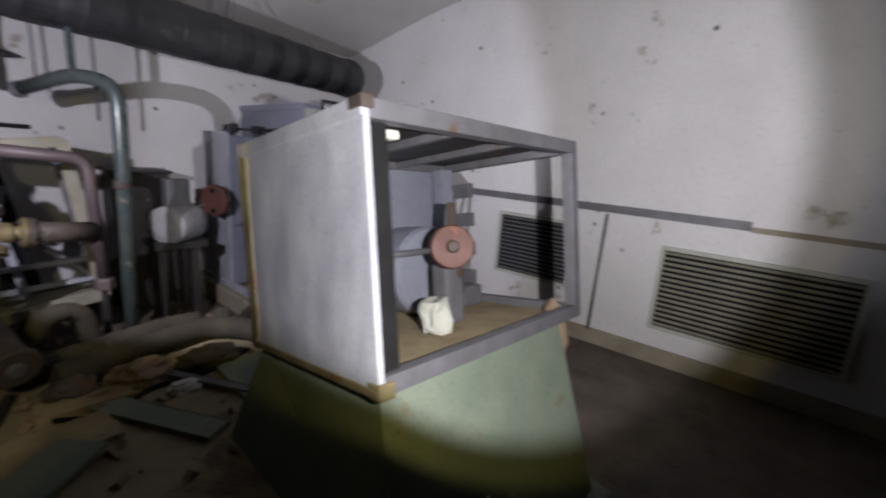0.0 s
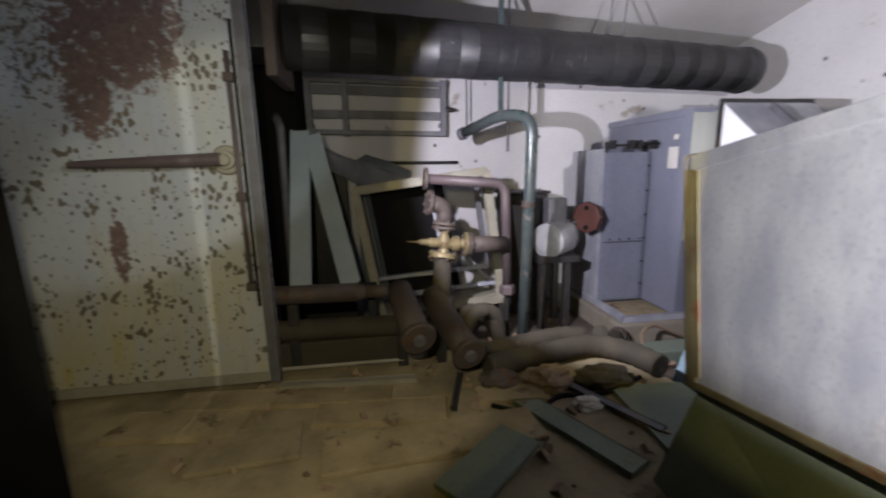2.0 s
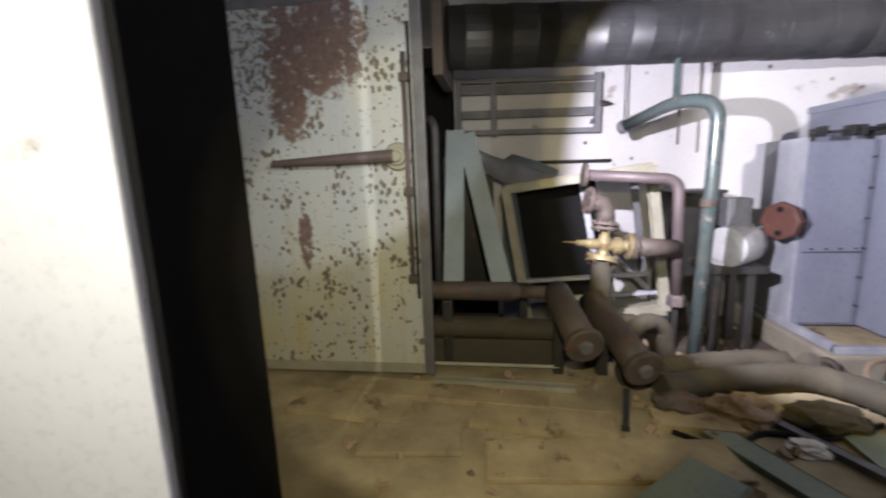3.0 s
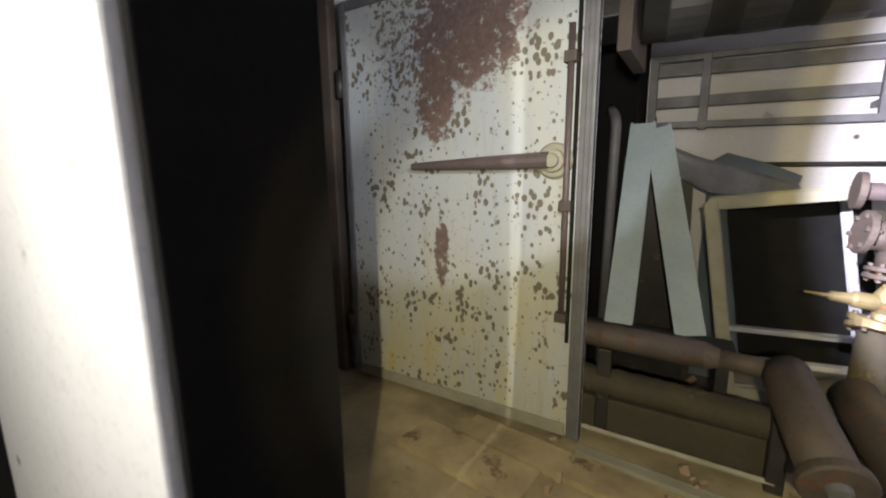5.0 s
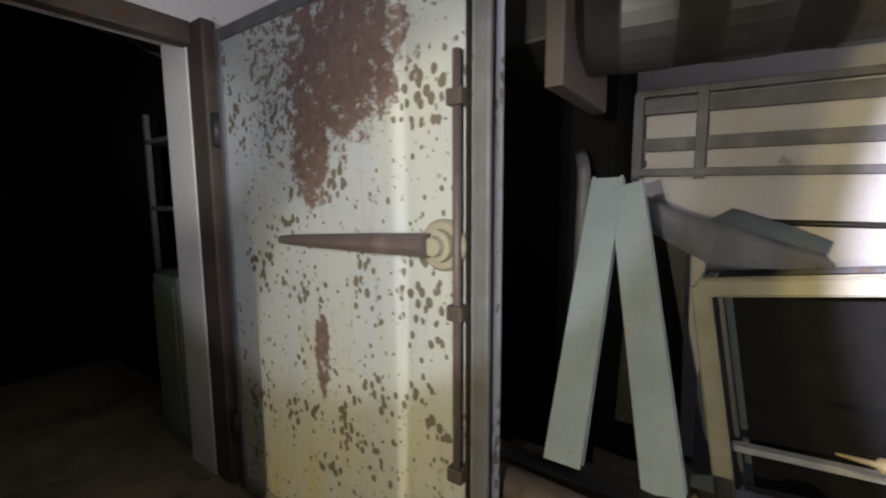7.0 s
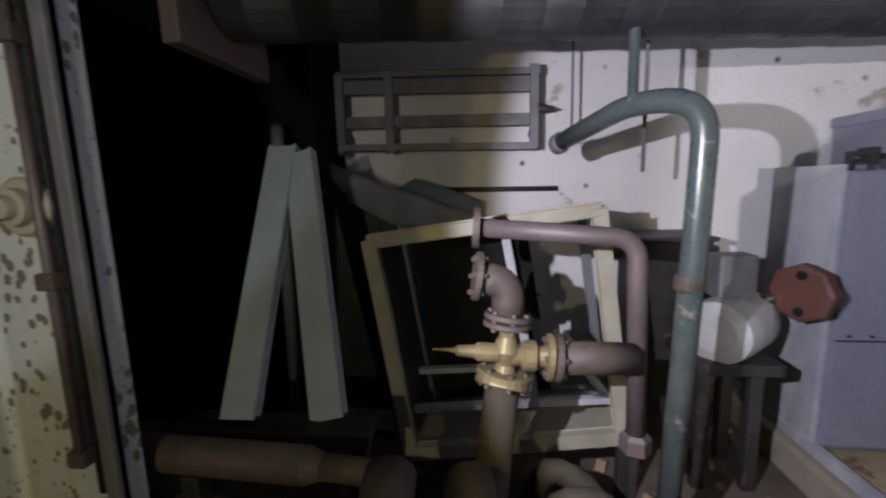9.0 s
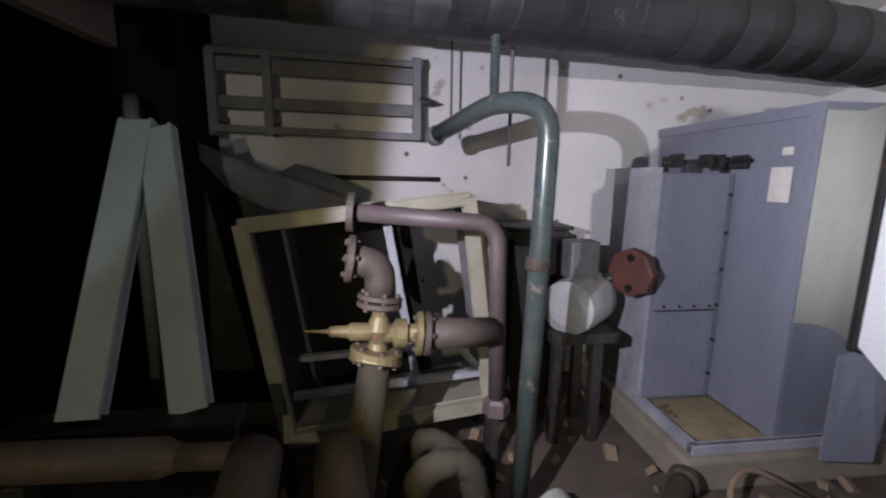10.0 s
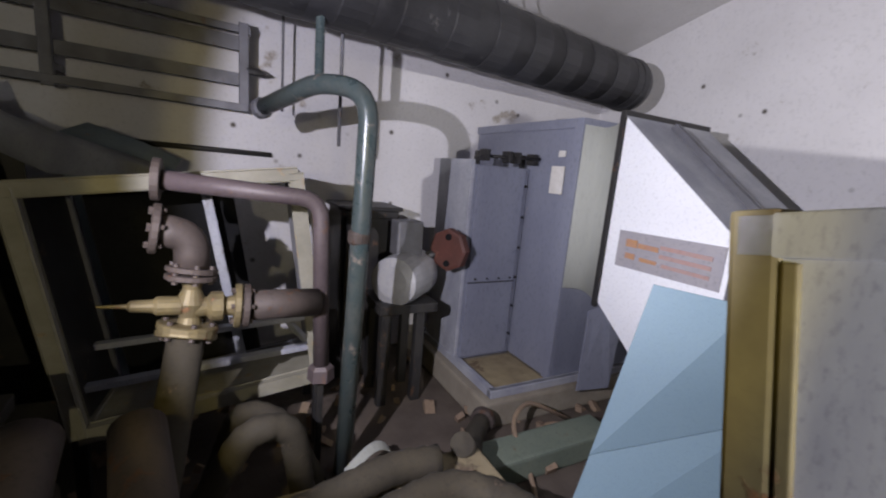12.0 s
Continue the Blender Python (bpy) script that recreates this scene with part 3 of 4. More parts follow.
def plank(x0, y0, x1, y1, w, z, mat, label):
    solid("floor_board", bar((x0, y0, z), (x1, y1, z + 0.004), w, 0.022), mat, label, "board", "", "boards on the slab")


random.seed(4)
plank(-1.35, 2.62, -0.25, 2.50, 0.16, DECK + 0.012, M_WOOD, "dirty brown plank lying on the slab")
plank(-0.62, 2.38, 0.02, 2.30, 0.20, DECK + 0.012, M_WOOD, "dirty brown plank lying on the slab")
plank(-0.55, 2.05, 0.42, 2.12, 0.24, DECK + 0.012, M_WOOD, "yellowish dusty plank lying on the slab")
plank(-0.05, 1.72, 0.30, 2.02, 0.20, DECK + 0.03, M_GREEN, "grey-green offcut lying on the planks")
plank(0.42, 2.32, 0.70, 1.75, 0.12, DECK + 0.012, M_GREEN, "grey-green narrow strip lying on the slab")
plank(0.15, 2.62, 0.05, 2.28, 0.03, DECK + 0.026, M_DARK, "black flat bar lying on the planks")
plank(0.62, 2.60, 0.95, 1.95, 0.05, DECK + 0.012, M_STEEL, "thin steel strip lying on the slab")


plank(-1.55, 2.44, -0.95, 2.36, 0.22, DECK + 0.012, M_WOOD, "dirty brown plank lying on the slab")
plank(-1.10, 2.16, -0.66, 2.20, 0.26, DECK + 0.012, M_FLOOR, "broken dusty board lying on the slab")
plank(-0.30, 1.62, 0.02, 1.45, 0.16, DECK + 0.012, M_WOOD, "broken brown board lying on the slab")
plank(0.20, 2.40, 0.55, 2.36, 0.14, DECK + 0.012, M_WOOD, "short dirty board lying on the slab")
plank(-0.85, 2.70, -0.10, 2.64, 0.05, DECK + 0.012, M_CREAM, "thin pale batten lying on the slab")


def crumpled(x, y, z, r, mat, name, label, category, flat=0.5):
    bm = bmesh.new()
    bmesh.ops.create_icosphere(bm, subdivisions=3, radius=1)
    for v in bm.verts:
        k = 1 + 0.45 * noise.noise(v.co * 1.7 + Vector((x, y, r)) * 9) + 0.2 * noise.noise(v.co * 4.5 + Vector((y, x, z)) * 7)
        v.co = Vector((x + v.co.x * r * k, y + v.co.y * r * 0.8 * k, z + max(v.co.z * k, -0.5) * r * flat + 0.5 * r * flat))
    solid(name, bm, mat, label, category)


crumpled(0.62, 2.46, DECK, 0.13, M_BAG, "dirty_rag", "dirty brown rag heaped on the slab", "rag")
crumpled(0.92, 2.42, DECK, 0.15, M_LAG, "lagging_scrap", "scrap of torn dusty lagging on the slab", "lagging scrap", 0.4)
crumpled(0.34, 2.50, DECK, 0.10, M_RUST, "lagging_scrap", "scrap of torn dark lagging on the slab", "lagging scrap", 0.6)
crumpled(0.74, 2.22, DECK, 0.075, M_PAPER, "crumpled_paper", "crumpled whitish paper on the slab", "paper", 0.35)
crumpled(1.12, 0.66, 0.085, 0.05, M_PAPER, "crumpled_paper", "crumpled whitish paper on the green sheet", "paper", 0.4)
crumpled(2.3, 3.15, FLOOR, 0.12, M_BAG, "dirty_rag", "dirty brown rag on the floor by the plinth", "rag", 0.5)
crumpled(1.15, 3.25, FLOOR, 0.14, M_CONC, "rubble_lump", "lump of broken plaster on the floor", "rubble", 0.6)
solid("black_cable", tube([(0.25, 2.30, DECK + .012), (0.45, 2.16, DECK + .012), (0.60, 2.34, DECK + .012), (0.85, 2.28, DECK + .012), (1.15, 2.42, DECK + .012)], 0.012, 0.15, 8), M_RUBBER_SHADE, "black cable curling over the slab", "cable")


def rubble():
    bm = bmesh.new()
    random.seed(11)
    for i in range(300):
        x, y = random.uniform(-1.2, 2.6), random.uniform(1.5, 4.5)
        low = not (x < 1.30 and y < 3.0)
        z = FLOOR if low else DECK
        s = random.uniform(0.008, 0.03) * (1.6 if low else 1)
        m = Matrix.Translation((x, y, z + s * 0.25)) @ Euler((random.random() * 6, random.random() * 6, random.random() * 6)).to_matrix().to_4x4()
        cuboid(bm, -s, s, -s * .7, s * .7, -s * .4, s * .4, m)
    return bm


solid("rubble", rubble(), M_BAG, "small bits of rubble strewn over the floor", "rubble", "stuff")


# ---------- air handling cabinet ----------
def cabinet():
    c = thing("air_cabinet", (2.6, 4.1, -0.02), "tall blue-grey steel air handling cabinet on a concrete plinth", "cabinet")
    part("body", block(2.25, 3.05, 3.55, 4.78, -0.08, 1.66, 0.006), M_GREY, c)
    part("edge_strip", block(2.236, 2.25, 3.55, 3.62, -0.08, 1.66, 0.003), M_GREY, c)
    part("edge_strip", block(2.236, 2.25, 3.62, 4.78, 1.60, 1.66, 0.003), M_GREY, c)
    side = part("side_box", block(1.78, 2.235, 4.02, 4.46, -0.08, 1.33, 0.005), M_GREY, c)
    part("front_panel", block(1.80, 2.20, 4.004, 4.022, -0.06, 1.32, 0.004), M_GREY, side)
    part("seam", block(1.80, 2.20, 4.0, 4.008, 0.50, 0.508), M_DARK, side)
    for i in range(6):
        z = 0.08 + i * 0.225
        part("screw", turned((2.215, 4.02, z), (2.215, 4.0, z), [(0, .010), (1, .008)], 8), M_DARK, side)
    for i in range(4):
        part("screw", turned((1.86 + i * .1, 4.004, 0.53), (1.86 + i * .1, 3.992, 0.53), [(0, .008), (1, .006)], 8), M_DARK, side)
    part("side_flange", block(1.755, 1.78, 4.02, 4.50, -0.08, 1.36, 0.003), M_GALV, side)
    part("linkage_rod", tube([(1.76, 3.98, 1.385), (2.22, 3.90, 1.40)], 0.011), M_DARK, c, "black damper linkage rod")
    for x in (1.80, 1.98, 2.05, 2.19):
        part("linkage_clamp", block(x - .016, x + .016, 3.90, 3.99, 1.355, 1.43, 0.006), M_DARK, c)
    part("linkage_post", block(1.79, 1.82, 4.03, 4.06, 1.31, 1.42, 0.003), M_DARK, c)
    part("linkage_post", block(2.17, 2.20, 4.03, 4.06, 1.31, 1.42, 0.003), M_DARK, c)
    part("notice", block(2.230, 2.236, 3.66, 3.78, 1.18, 1.36), M_PAPER, c, "torn white paper notice")
    part("notice", block(2.230, 2.236, 3.67, 3.73, 1.42, 1.46), M_PAPER, c)
    cv = bmesh.new()
    rows = []
    for i in range(9):
        y = 3.55 - 0.27 * i / 8
        pinch = 0.025 * math.sin(math.pi * i / 8)
        rows.append([cv.verts.new((x, y, z)) for x, z in ((2.25 + pinch, 0.58 + pinch), (2.25 + pinch * 1.3, 1.1), (2.25 + pinch, 1.62 - pinch), (3.0, 1.62 - pinch), (3.0, 0.58 + pinch))])
    for a, b in zip(rows, rows[1:]):
        for k in range(5):
            cv.faces.new((a[k], a[(k + 1) % 5], b[(k + 1) % 5], b[k])).smooth = True
    part("canvas_connector", cv, M_CANVAS, c, "slack grey-green canvas connector")
    part("connector_frame", block(2.235, 2.26, 3.255, 3.285, 0.55, 1.68, 0.003), M_DARK, c)
    part("connector_frame", block(2.26, 3.02, 3.255, 3.285, 1.62, 1.68, 0.003), M_DARK, c)
    for y0 in (3.53, 3.545):
        part("base_rail", block(1.74, 3.05, y0 - 0.03, y0, -0.10, -0.05, 0.003), M_GALV, c)
    part("base_rail", block(1.74, 1.79, 3.53, 4.6, -0.10, -0.05, 0.003), M_GALV, c)
    part("base_tray", block(1.79, 2.24, 3.55, 4.0, -0.098, -0.085), M_WOOD, c, "dirty brown open base tray")
    return c


cabinet()
solid("plinth", block(1.68, 3.2, 3.46, 4.80, FLOOR, -0.10, 0.02), M_CONC, "rough concrete plinth under the cabinet", "plinth", "structure")


def transition():
    t = thing("duct_transition", (2.6, 2.9, FLOOR), "white sheet-metal duct transition beside the cabinet", "duct")
    part("side_sheet", sheet([(2.25, 3.25, 1.64), (2.25, 2.57, 1.08), (2.25, 2.57, 0.30), (2.25, 2.95, 0.34), (2.25, 3.25, 0.58)], 0.006, (1, 0, 0)), M_WHITE, t)
    part("top_sheet", sheet([(2.245, 3.25, 1.645), (2.245, 2.57, 1.085), (3.0, 2.57, 1.085), (3.0, 3.25, 1.645)], 0.006, (0, 0.6, 0.8)), M_GALV, t, "grey sloping top sheet")
    part("seam_strip", bar((2.6, 3.2, 1.63), (2.6, 2.6, 1.13), 0.03, 0.03), M_STEEL, t)
    part("end_frame", block(2.235, 2.27, 2.53, 2.57, FLOOR, 1.10, 0.004), M_STEEL, t)
    part("end_frame", block(2.27, 3.0, 2.53, 2.57, 1.04, 1.10, 0.004), M_STEEL, t)
    part("end_brace", bar((2.28, 2.55, 0.6), (2.7, 2.55, 1.04), 0.03, 0.03), M_STEEL, t)
    part("far_post", block(2.96, 3.0, 2.53, 2.57, FLOOR, 1.04, 0.004), M_STEEL, t)
    plate = part("sign_plate", sheet([(2.243, 3.17, 1.03), (2.243, 2.60, 1.045), (2.243, 2.60, 0.84), (2.243, 3.17, 0.83)], 0.006, (1, 0, 0)), M_PLATE, t, "faded grey sign plate with blurred orange marks")
    for y, z, w, h, mt in ((3.08, 0.97, .035, .04, M_ORANGE), (2.98, 0.965, .06, .025, M_ORANGE), (3.08, 0.90, .03, .03, M_ORANGE), (2.97, 0.895, .05, .02, M_ORANGE),
                           (2.78, 0.98, .13, .02, M_STRIPE), (2.78, 0.935, .13, .02, M_STRIPE), (2.77, 0.89, .12, .018, M_STRIPE)):
        part("print_mark", block(2.238, 2.242, y - w, y + w, z - h / 2, z + h / 2), mt, plate)
    return t


transition()
ch2 = thing("sheet_chute", (2.5, 3.4, -0.02), "small bent grey sheet-metal chute beside the plinth", "chute")
part("near_face", sheet([(2.36, 3.40, -0.10), (2.62, 3.36, -0.10), (2.64, 3.36, 0.40), (2.50, 3.36, 0.52), (2.36, 3.40, 0.46)], 0.006, (0, 1, 0)), M_GREY, ch2)
part("side_face", sheet([(2.62, 3.36, -0.10), (2.76, 3.50, -0.10), (2.76, 3.50, 0.42), (2.64, 3.36, 0.40)], 0.006, (-1, 1, 0)), M_GREY, ch2)


# ---------- motor and red coupling ----------
def motor():
    t = thing("fan_motor", (1.36, 4.1, FLOOR), "light grey electric motor on a dark stand with red flange", "motor")
    part("housing", turned((1.20, 3.92, 0.56), (1.50, 4.20, 0.56), [(0, .10), (.05, .155), (.3, .165), (.9, .165), (1, .14)], 24), M_MOTOR, t)
    part("terminal_box", block(1.26, 1.44, 4.02, 4.16, 0.70, 0.93, 0.015), M_STEEL, t)
    part("shaft", tube([(1.44, 4.12, 0.66), (1.72, 4.06, 0.74)], 0.03), M_DARK, t)
    f = part("flange", turned((1.60, 3.98, 0.75), (1.66, 4.01, 0.75), [(0, .125), (.1, .145), (.9, .145), (1, .13)], 8), M_RED, t, "rust-red round flange with two holes")
    for z in (0.66, 0.84):
        part("hole", turned((1.594, 3.965, z), (1.61, 3.985, z), [(0, .022), (1, .022)], 10), M_RUBBER_SHADE, f)
    for x, y in ((1.18, 3.95), (1.42, 3.95), (1.18, 4.2), (1.42, 4.2)):
        part("leg", block(x - .03, x + .03, y - .03, y + .03, FLOOR, 0.40, 0.004), M_DARK, t)
    part("bed", block(1.12, 1.52, 3.88, 4.26, 0.36, 0.42, 0.006), M_DARK, t)
    return t


motor()
# Made-up box in place of a canvas-like grey shape by the wall.
dc = thing("stand_in_box", (1.19, 4.55, FLOOR), "low dark box standing in for a canvas-like grey shape", "cabinet")
part("body", block(0.98, 1.40, 4.37, 4.75, FLOOR, 0.95, 0.01), M_DARK, dc)
part("lid", block(0.96, 1.42, 4.35, 4.77, 0.952, 0.98, 0.008), M_DARK, dc)
part("door", block(1.01, 1.37, 4.352, 4.368, FLOOR + .05, 0.90, 0.004), M_DARK, dc)


# ---------- pipework ----------
def gooseneck():
    t = thing("gooseneck_pipe", (0.82, 3.36, FLOOR), "teal-painted pipe bent over at the top, chipped paint", "pipe")
    part("riser", tube([(0.80, 3.40, FLOOR), (0.82, 3.34, 1.10), (0.825, 3.33, 1.56), (0.66, 3.52, 1.60), (0.46, 3.98, 1.50)], 0.042, 0.13, 18), M_TEAL, t)
    part("coupling", turned((0.8135, 3.355, 0.92), (0.816, 3.35, 0.98), [(0, .044), (.2, .05), (.8, .05), (1, .044)], 18), M_RUST, t, "rusty joint ring")
    part("tip_collar", turned((0.475, 3.955, 1.505), (0.45, 4.0, 1.495), [(0, .044), (.3, .052), (1, .05)], 16), M_STEEL, t)
    part("base_flange", turned((0.80, 3.40, FLOOR), (0.80, 3.40, FLOOR + .03), [(0, .09), (1, .09)], 18), M_RUST, t)
    part("thin_riser", tube([(0.66, 3.55, 1.60), (0.66, 3.56, 2.76)], 0.02, 0, 12), M_TEAL, t)
    return t


gooseneck()
solid("hanging_rod", tube([(0.86, 4.0, 1.35), (0.86, 4.0, 2.62)], 0.010, 0, 8), M_STEEL, "thin steel rod hanging from the ceiling", "rod")
solid("hanging_rod", tube([(0.62, 4.55, 1.55), (0.62, 4.55, 2.5)], 0.008, 0, 8), M_STEEL, "thin steel rod hanging from the ceiling", "rod")


def bent_pipe():
    t = thing("bent_pipe", (0.67, 3.6, 0.3), "brown primed bent pipe with a round flange", "pipe")
    part("pipe", tube([(0.075, 3.42, 1.150), (0.66, 3.42, 1.10), (0.68, 3.41, 0.34)], 0.036, 0.09, 16), M_PURPLE, t)
    part("flange", turned((0.06, 3.42, 1.151), (0.085, 3.42, 1.149), [(0, .078), (1, .078)], 22), M_RUST, t)
    part("end_nut", turned((0.68, 3.41, 0.34), (0.68, 3.41, 0.26), [(0, .045), (.2, .058), (.9, .062), (1, .05)], 6), M_PURPLE, t)
    part("stay", bar((0.68, 3.42, 0.26), (0.68, 3.44, FLOOR), 0.03, 0.03, (0, 1, 0)), M_DARK, t)
    return t


bent_pipe()


def valve_stack():
    t = thing("valve_stack", (0.05, 3.0, DECK), "pipe stack with yellowed flanged cross valve and elbow", "valve")
    top = Vector((0.14, 3.28, 0.60))
    part("stand_pipe", tube([(0.04, 2.95, DECK), (0.075, 3.06, 0.2), top], 0.062, 0.05, 18), M_LAG, t)

    def fl(a, b, r, mat=M_BRASS):
        f = part("flange", turned(a, b, [(0, r * .94), (.15, r), (.85, r), (1, r * .94)], 22), mat, t)
        a, b = Vector(a), Vector(b)
        d = (b - a).normalized()
        s = d.orthogonal().normalized()
        u = d.cross(s)
        for k in range(6):
            o = (s * math.cos(k * 1.047) + u * math.sin(k * 1.047)) * r * 0.78
            part("bolt", turned(a - d * .012 + o, b + d * .012 + o, [(0, .010), (1, .010)], 6), M_RUST, f)

    fl((0.135, 3.27, 0.585), (0.14, 3.28, 0.61), 0.10)
    fl((0.14, 3.28, 0.615), (0.145, 3.283, 0.64), 0.10)
    part("body", turned((0.145, 3.285, 0.63), (0.16, 3.30, 0.80), [(0, .042), (.2, .034), (.5, .052), (.8, .030), (1, .036)], 18), M_BRASS, t)
    part("side_body", turned((0.15, 3.29, 0.70), (0.30, 3.30, 0.69), [(0, .042), (.35, .036), (.45, .056), (.7, .056), (.76, .034), (1, .042)], 16), M_BRASS, t)
    fl((0.295, 3.30, 0.69), (0.32, 3.30, 0.688), 0.085)
    fl((0.325, 3.30, 0.688), (0.35, 3.30, 0.686), 0.085, M_RUST)
    part("branch_pipe", tube([(0.345, 3.30, 0.687), (0.62, 3.38, 0.655)], 0.06, 0, 18), M_RUST, t)
    part("spindle", turned((0.12, 3.28, 0.71), (-0.11, 3.24, 0.735), [(0, .034), (.3, .034), (.35, .024), (.62, .020), (.66, .009), (1, .004)], 14), M_BRASS, t)
    fl((0.155, 3.30, 0.80), (0.157, 3.302, 0.82), 0.085, M_RUST)
    fl((0.157, 3.302, 0.825), (0.16, 3.305, 0.845), 0.085, M_RUST)
    part("elbow", tube([(0.16, 3.305, 0.84), (0.16, 3.305, 0.96), (0.05, 3.29, 0.99)], 0.058, 0.10, 18), M_RUST, t)
    fl((0.065, 3.292, 0.988), (0.04, 3.289, 0.992), 0.088, M_RUST)
    t.location.x += 0.025
    return t


valve_stack()


def capped(name, pts, r, label):
    t = thing(name, pts[0], label, "pipe", "capped pipe ends")
    part("pipe", tube(pts, r, 0.14, 18), M_RUST, t)
    a, d = Vector(pts[0]), (Vector(pts[0]) - Vector(pts[1])).normalized()
    cap = part("cap", turned(a, a + d * 0.03, [(0, r * 1.22), (.8, r * 1.22), (1, r * 1.12)], 24), M_RUST, t)
    part("cap_plug", turned(a + d * .03, a + d * .05, [(0, r * .45), (1, r * .38)], 16), M_STEEL, cap)
    return t


capped("capped_pipe", [(-0.10, 2.46, 0.375), (-0.15, 2.74, 0.46), (-0.165, 2.90, 0.495)], 0.076, "rusty pipe stub with a round end cap above the slab")
capped("capped_pipe", [(0.165, 2.46, 0.265), (0.10, 2.74, 0.345), (0.05, 3.00, 0.42)], 0.076, "rusty pipe stub with a round end cap above the slab")
lp = thing("branch_line", (-0.7, 2.90, 0.5), "dark rusty pipe running level behind the door", "pipe")
part("thick_pipe", tube([(-1.22, 2.94, 0.505), (-0.42, 2.91, 0.50)], 0.056, 0, 16), M_RUST, lp)
part("reducer", turned((-0.42, 2.91, 0.50), (-0.37, 2.908, 0.499), [(0, .056), (1, .038)], 16), M_RUST, lp)
part("thin_pipe", tube([(-0.37, 2.908, 0.499), (-0.17, 2.90, 0.495)], 0.038, 0, 16), M_RUST, lp)
for x, y, z in ((-0.16, 2.86, 0.41), (0.08, 2.86, 0.31), (-0.80, 2.925, 0.445)):
    solid("pipe_saddle", block(x - .03, x + .03, y - .03, y + .03, DECK, z, 0.006), M_DARK, "dark steel pipe saddle on the slab", "bracket", "", "pipe saddles")
solid("lagged_pipe", tube([(-1.22, 2.95, 0.275), (-0.55, 2.94, 0.27), (-0.14, 2.93, 0.26)], 0.066, 0.1, 18, 0.004, 0.08), M_LAG, "dusty lagged pipe lying on a low sill", "pipe")
solid("pipe_sill", block(-1.22, -0.14, 2.90, 2.99, DECK, 0.205, 0.01), M_LAG, "low dirty dark sill under the lagged pipe", "sill")
solid("board_rest", bar((-1.0, 3.14, 0.46), (-0.30, 3.18, 0.44), 0.14, 0.05), M_DARK, "dark steel bar carrying the leaning channels", "bar")
for x in (-0.96, -0.34):
    solid("rest_post", block(x - .025, x + .025, 3.13, 3.18, FLOOR, 0.43, 0.004), M_DARK, "dark steel post under the bar", "post", "", "rest posts")
ps = thing("perforated_strip", (-0.7, 2.85, DECK), "pale perforated steel strip lying along the sill", "strip")
part("strip", bar((-1.20, 2.86, DECK + .035), (-0.16, 2.85, DECK + .033), 0.045, 0.014, (0, 0.6, 0.8)), M_CREAM, ps)
for i in range(26):
    x = -1.18 + i * 0.039
    part("slot", bar((x, 2.846, DECK + .047), (x + 0.02, 2.846, DECK + .047), 0.010, 0.006, (0, 0.6, 0.8)), M_RUBBER_SHADE, ps)
solid("lagged_hose", tube([(0.15, 2.72, 0.10), (0.55, 2.84, 0.10), (0.88, 2.93, 0.10), (1.06, 2.90, 0.10)], 0.065, 0.15, 16, 0.006, 0.06), M_LAG, "dusty ribbed lagged hose lying on the slab", "hose", "", "lagged hoses")
solid("lagged_hose", tube([(0.30, 2.58, 0.105), (0.75, 2.70, 0.105), (1.05, 2.76, 0.105), (1.22, 2.58, 0.105), (1.26, 2.40, 0.105)], 0.07, 0.15, 16, 0.006, 0.06), M_LAG, "dusty ribbed lagged hose lying on the slab", "hose", "", "lagged hoses")
solid("lagged_hose", tube([(0.22, 3.10, 0.02), (0.36, 3.12, 0.26), (0.52, 3.16, 0.22), (0.60, 3.24, FLOOR)], 0.055, 0.16, 16, 0.004, 0.06), M_LAG, "yellowed hose curled over beside the pipes", "hose", "", "lagged hoses")
solid("lagged_hose", tube([(0.20, 3.40, FLOOR + .05), (0.34, 3.42, 0.18), (0.52, 3.40, 0.10), (0.66, 3.36, FLOOR + .05)], 0.05, 0.14, 16, 0.004, 0.06), M_LAG, "yellowed hose curled over beside the pipes", "hose", "", "lagged hoses")
solid("cable", tube([(2.3, 3.30, FLOOR + .02), (1.9, 3.36, -0.05), (1.7, 3.25, -0.1), (1.72, 3.05, FLOOR + .02), (1.5, 2.7, FLOOR + .015), (1.36, 2.3, FLOOR + .015)], 0.014, 0.2, 8), M_BAG, "brown cable trailing over the floor", "cable")
coil = [(2.05 + 0.16 * math.cos(a), 3.18 + 0.13 * math.sin(a), FLOOR + 0.03 + 0.012 * a / 3) for a in (i * 0.4 for i in range(34))]
solid("cable_coil", tube(coil, 0.014, 0, 8), M_BAG, "loose coil of brown cable on the floor", "cable")
solid("floor_duct", bar((1.45, 3.12, FLOOR + .07), (2.3, 3.12, FLOOR + .07), 0.2, 0.14), M_GREEN, "grey-green square duct piece on the floor", "duct")


cs = bmesh.new()
rim = [(0.90 + 0.16 * math.cos(a), 3.26 + 0.05 * math.sin(2 * a), FLOOR + 0.02 + 0.17 * math.sin(a)) for a in (0.05 + i * 0.2 for i in range(13))]
for a, b in zip(rim, rim[1:]):
    cs.faces.new([cs.verts.new(p) for p in (a, b, (b[0], b[1] + 0.07, b[2]), (a[0], a[1] + 0.07, a[2]))])
bmesh.ops.remove_doubles(cs, verts=cs.verts[:], dist=0.001)
bmesh.ops.solidify(cs, geom=cs.faces[:], thickness=0.004)
solid("curled_strip", cs, M_CANVAS, "pale curled strip of sheet standing by the teal pipe", "sheet strip")
stub = thing("stub_pipe", (1.50, 3.30, FLOOR), "short dusty pipe stub joining hose and plinth", "pipe")
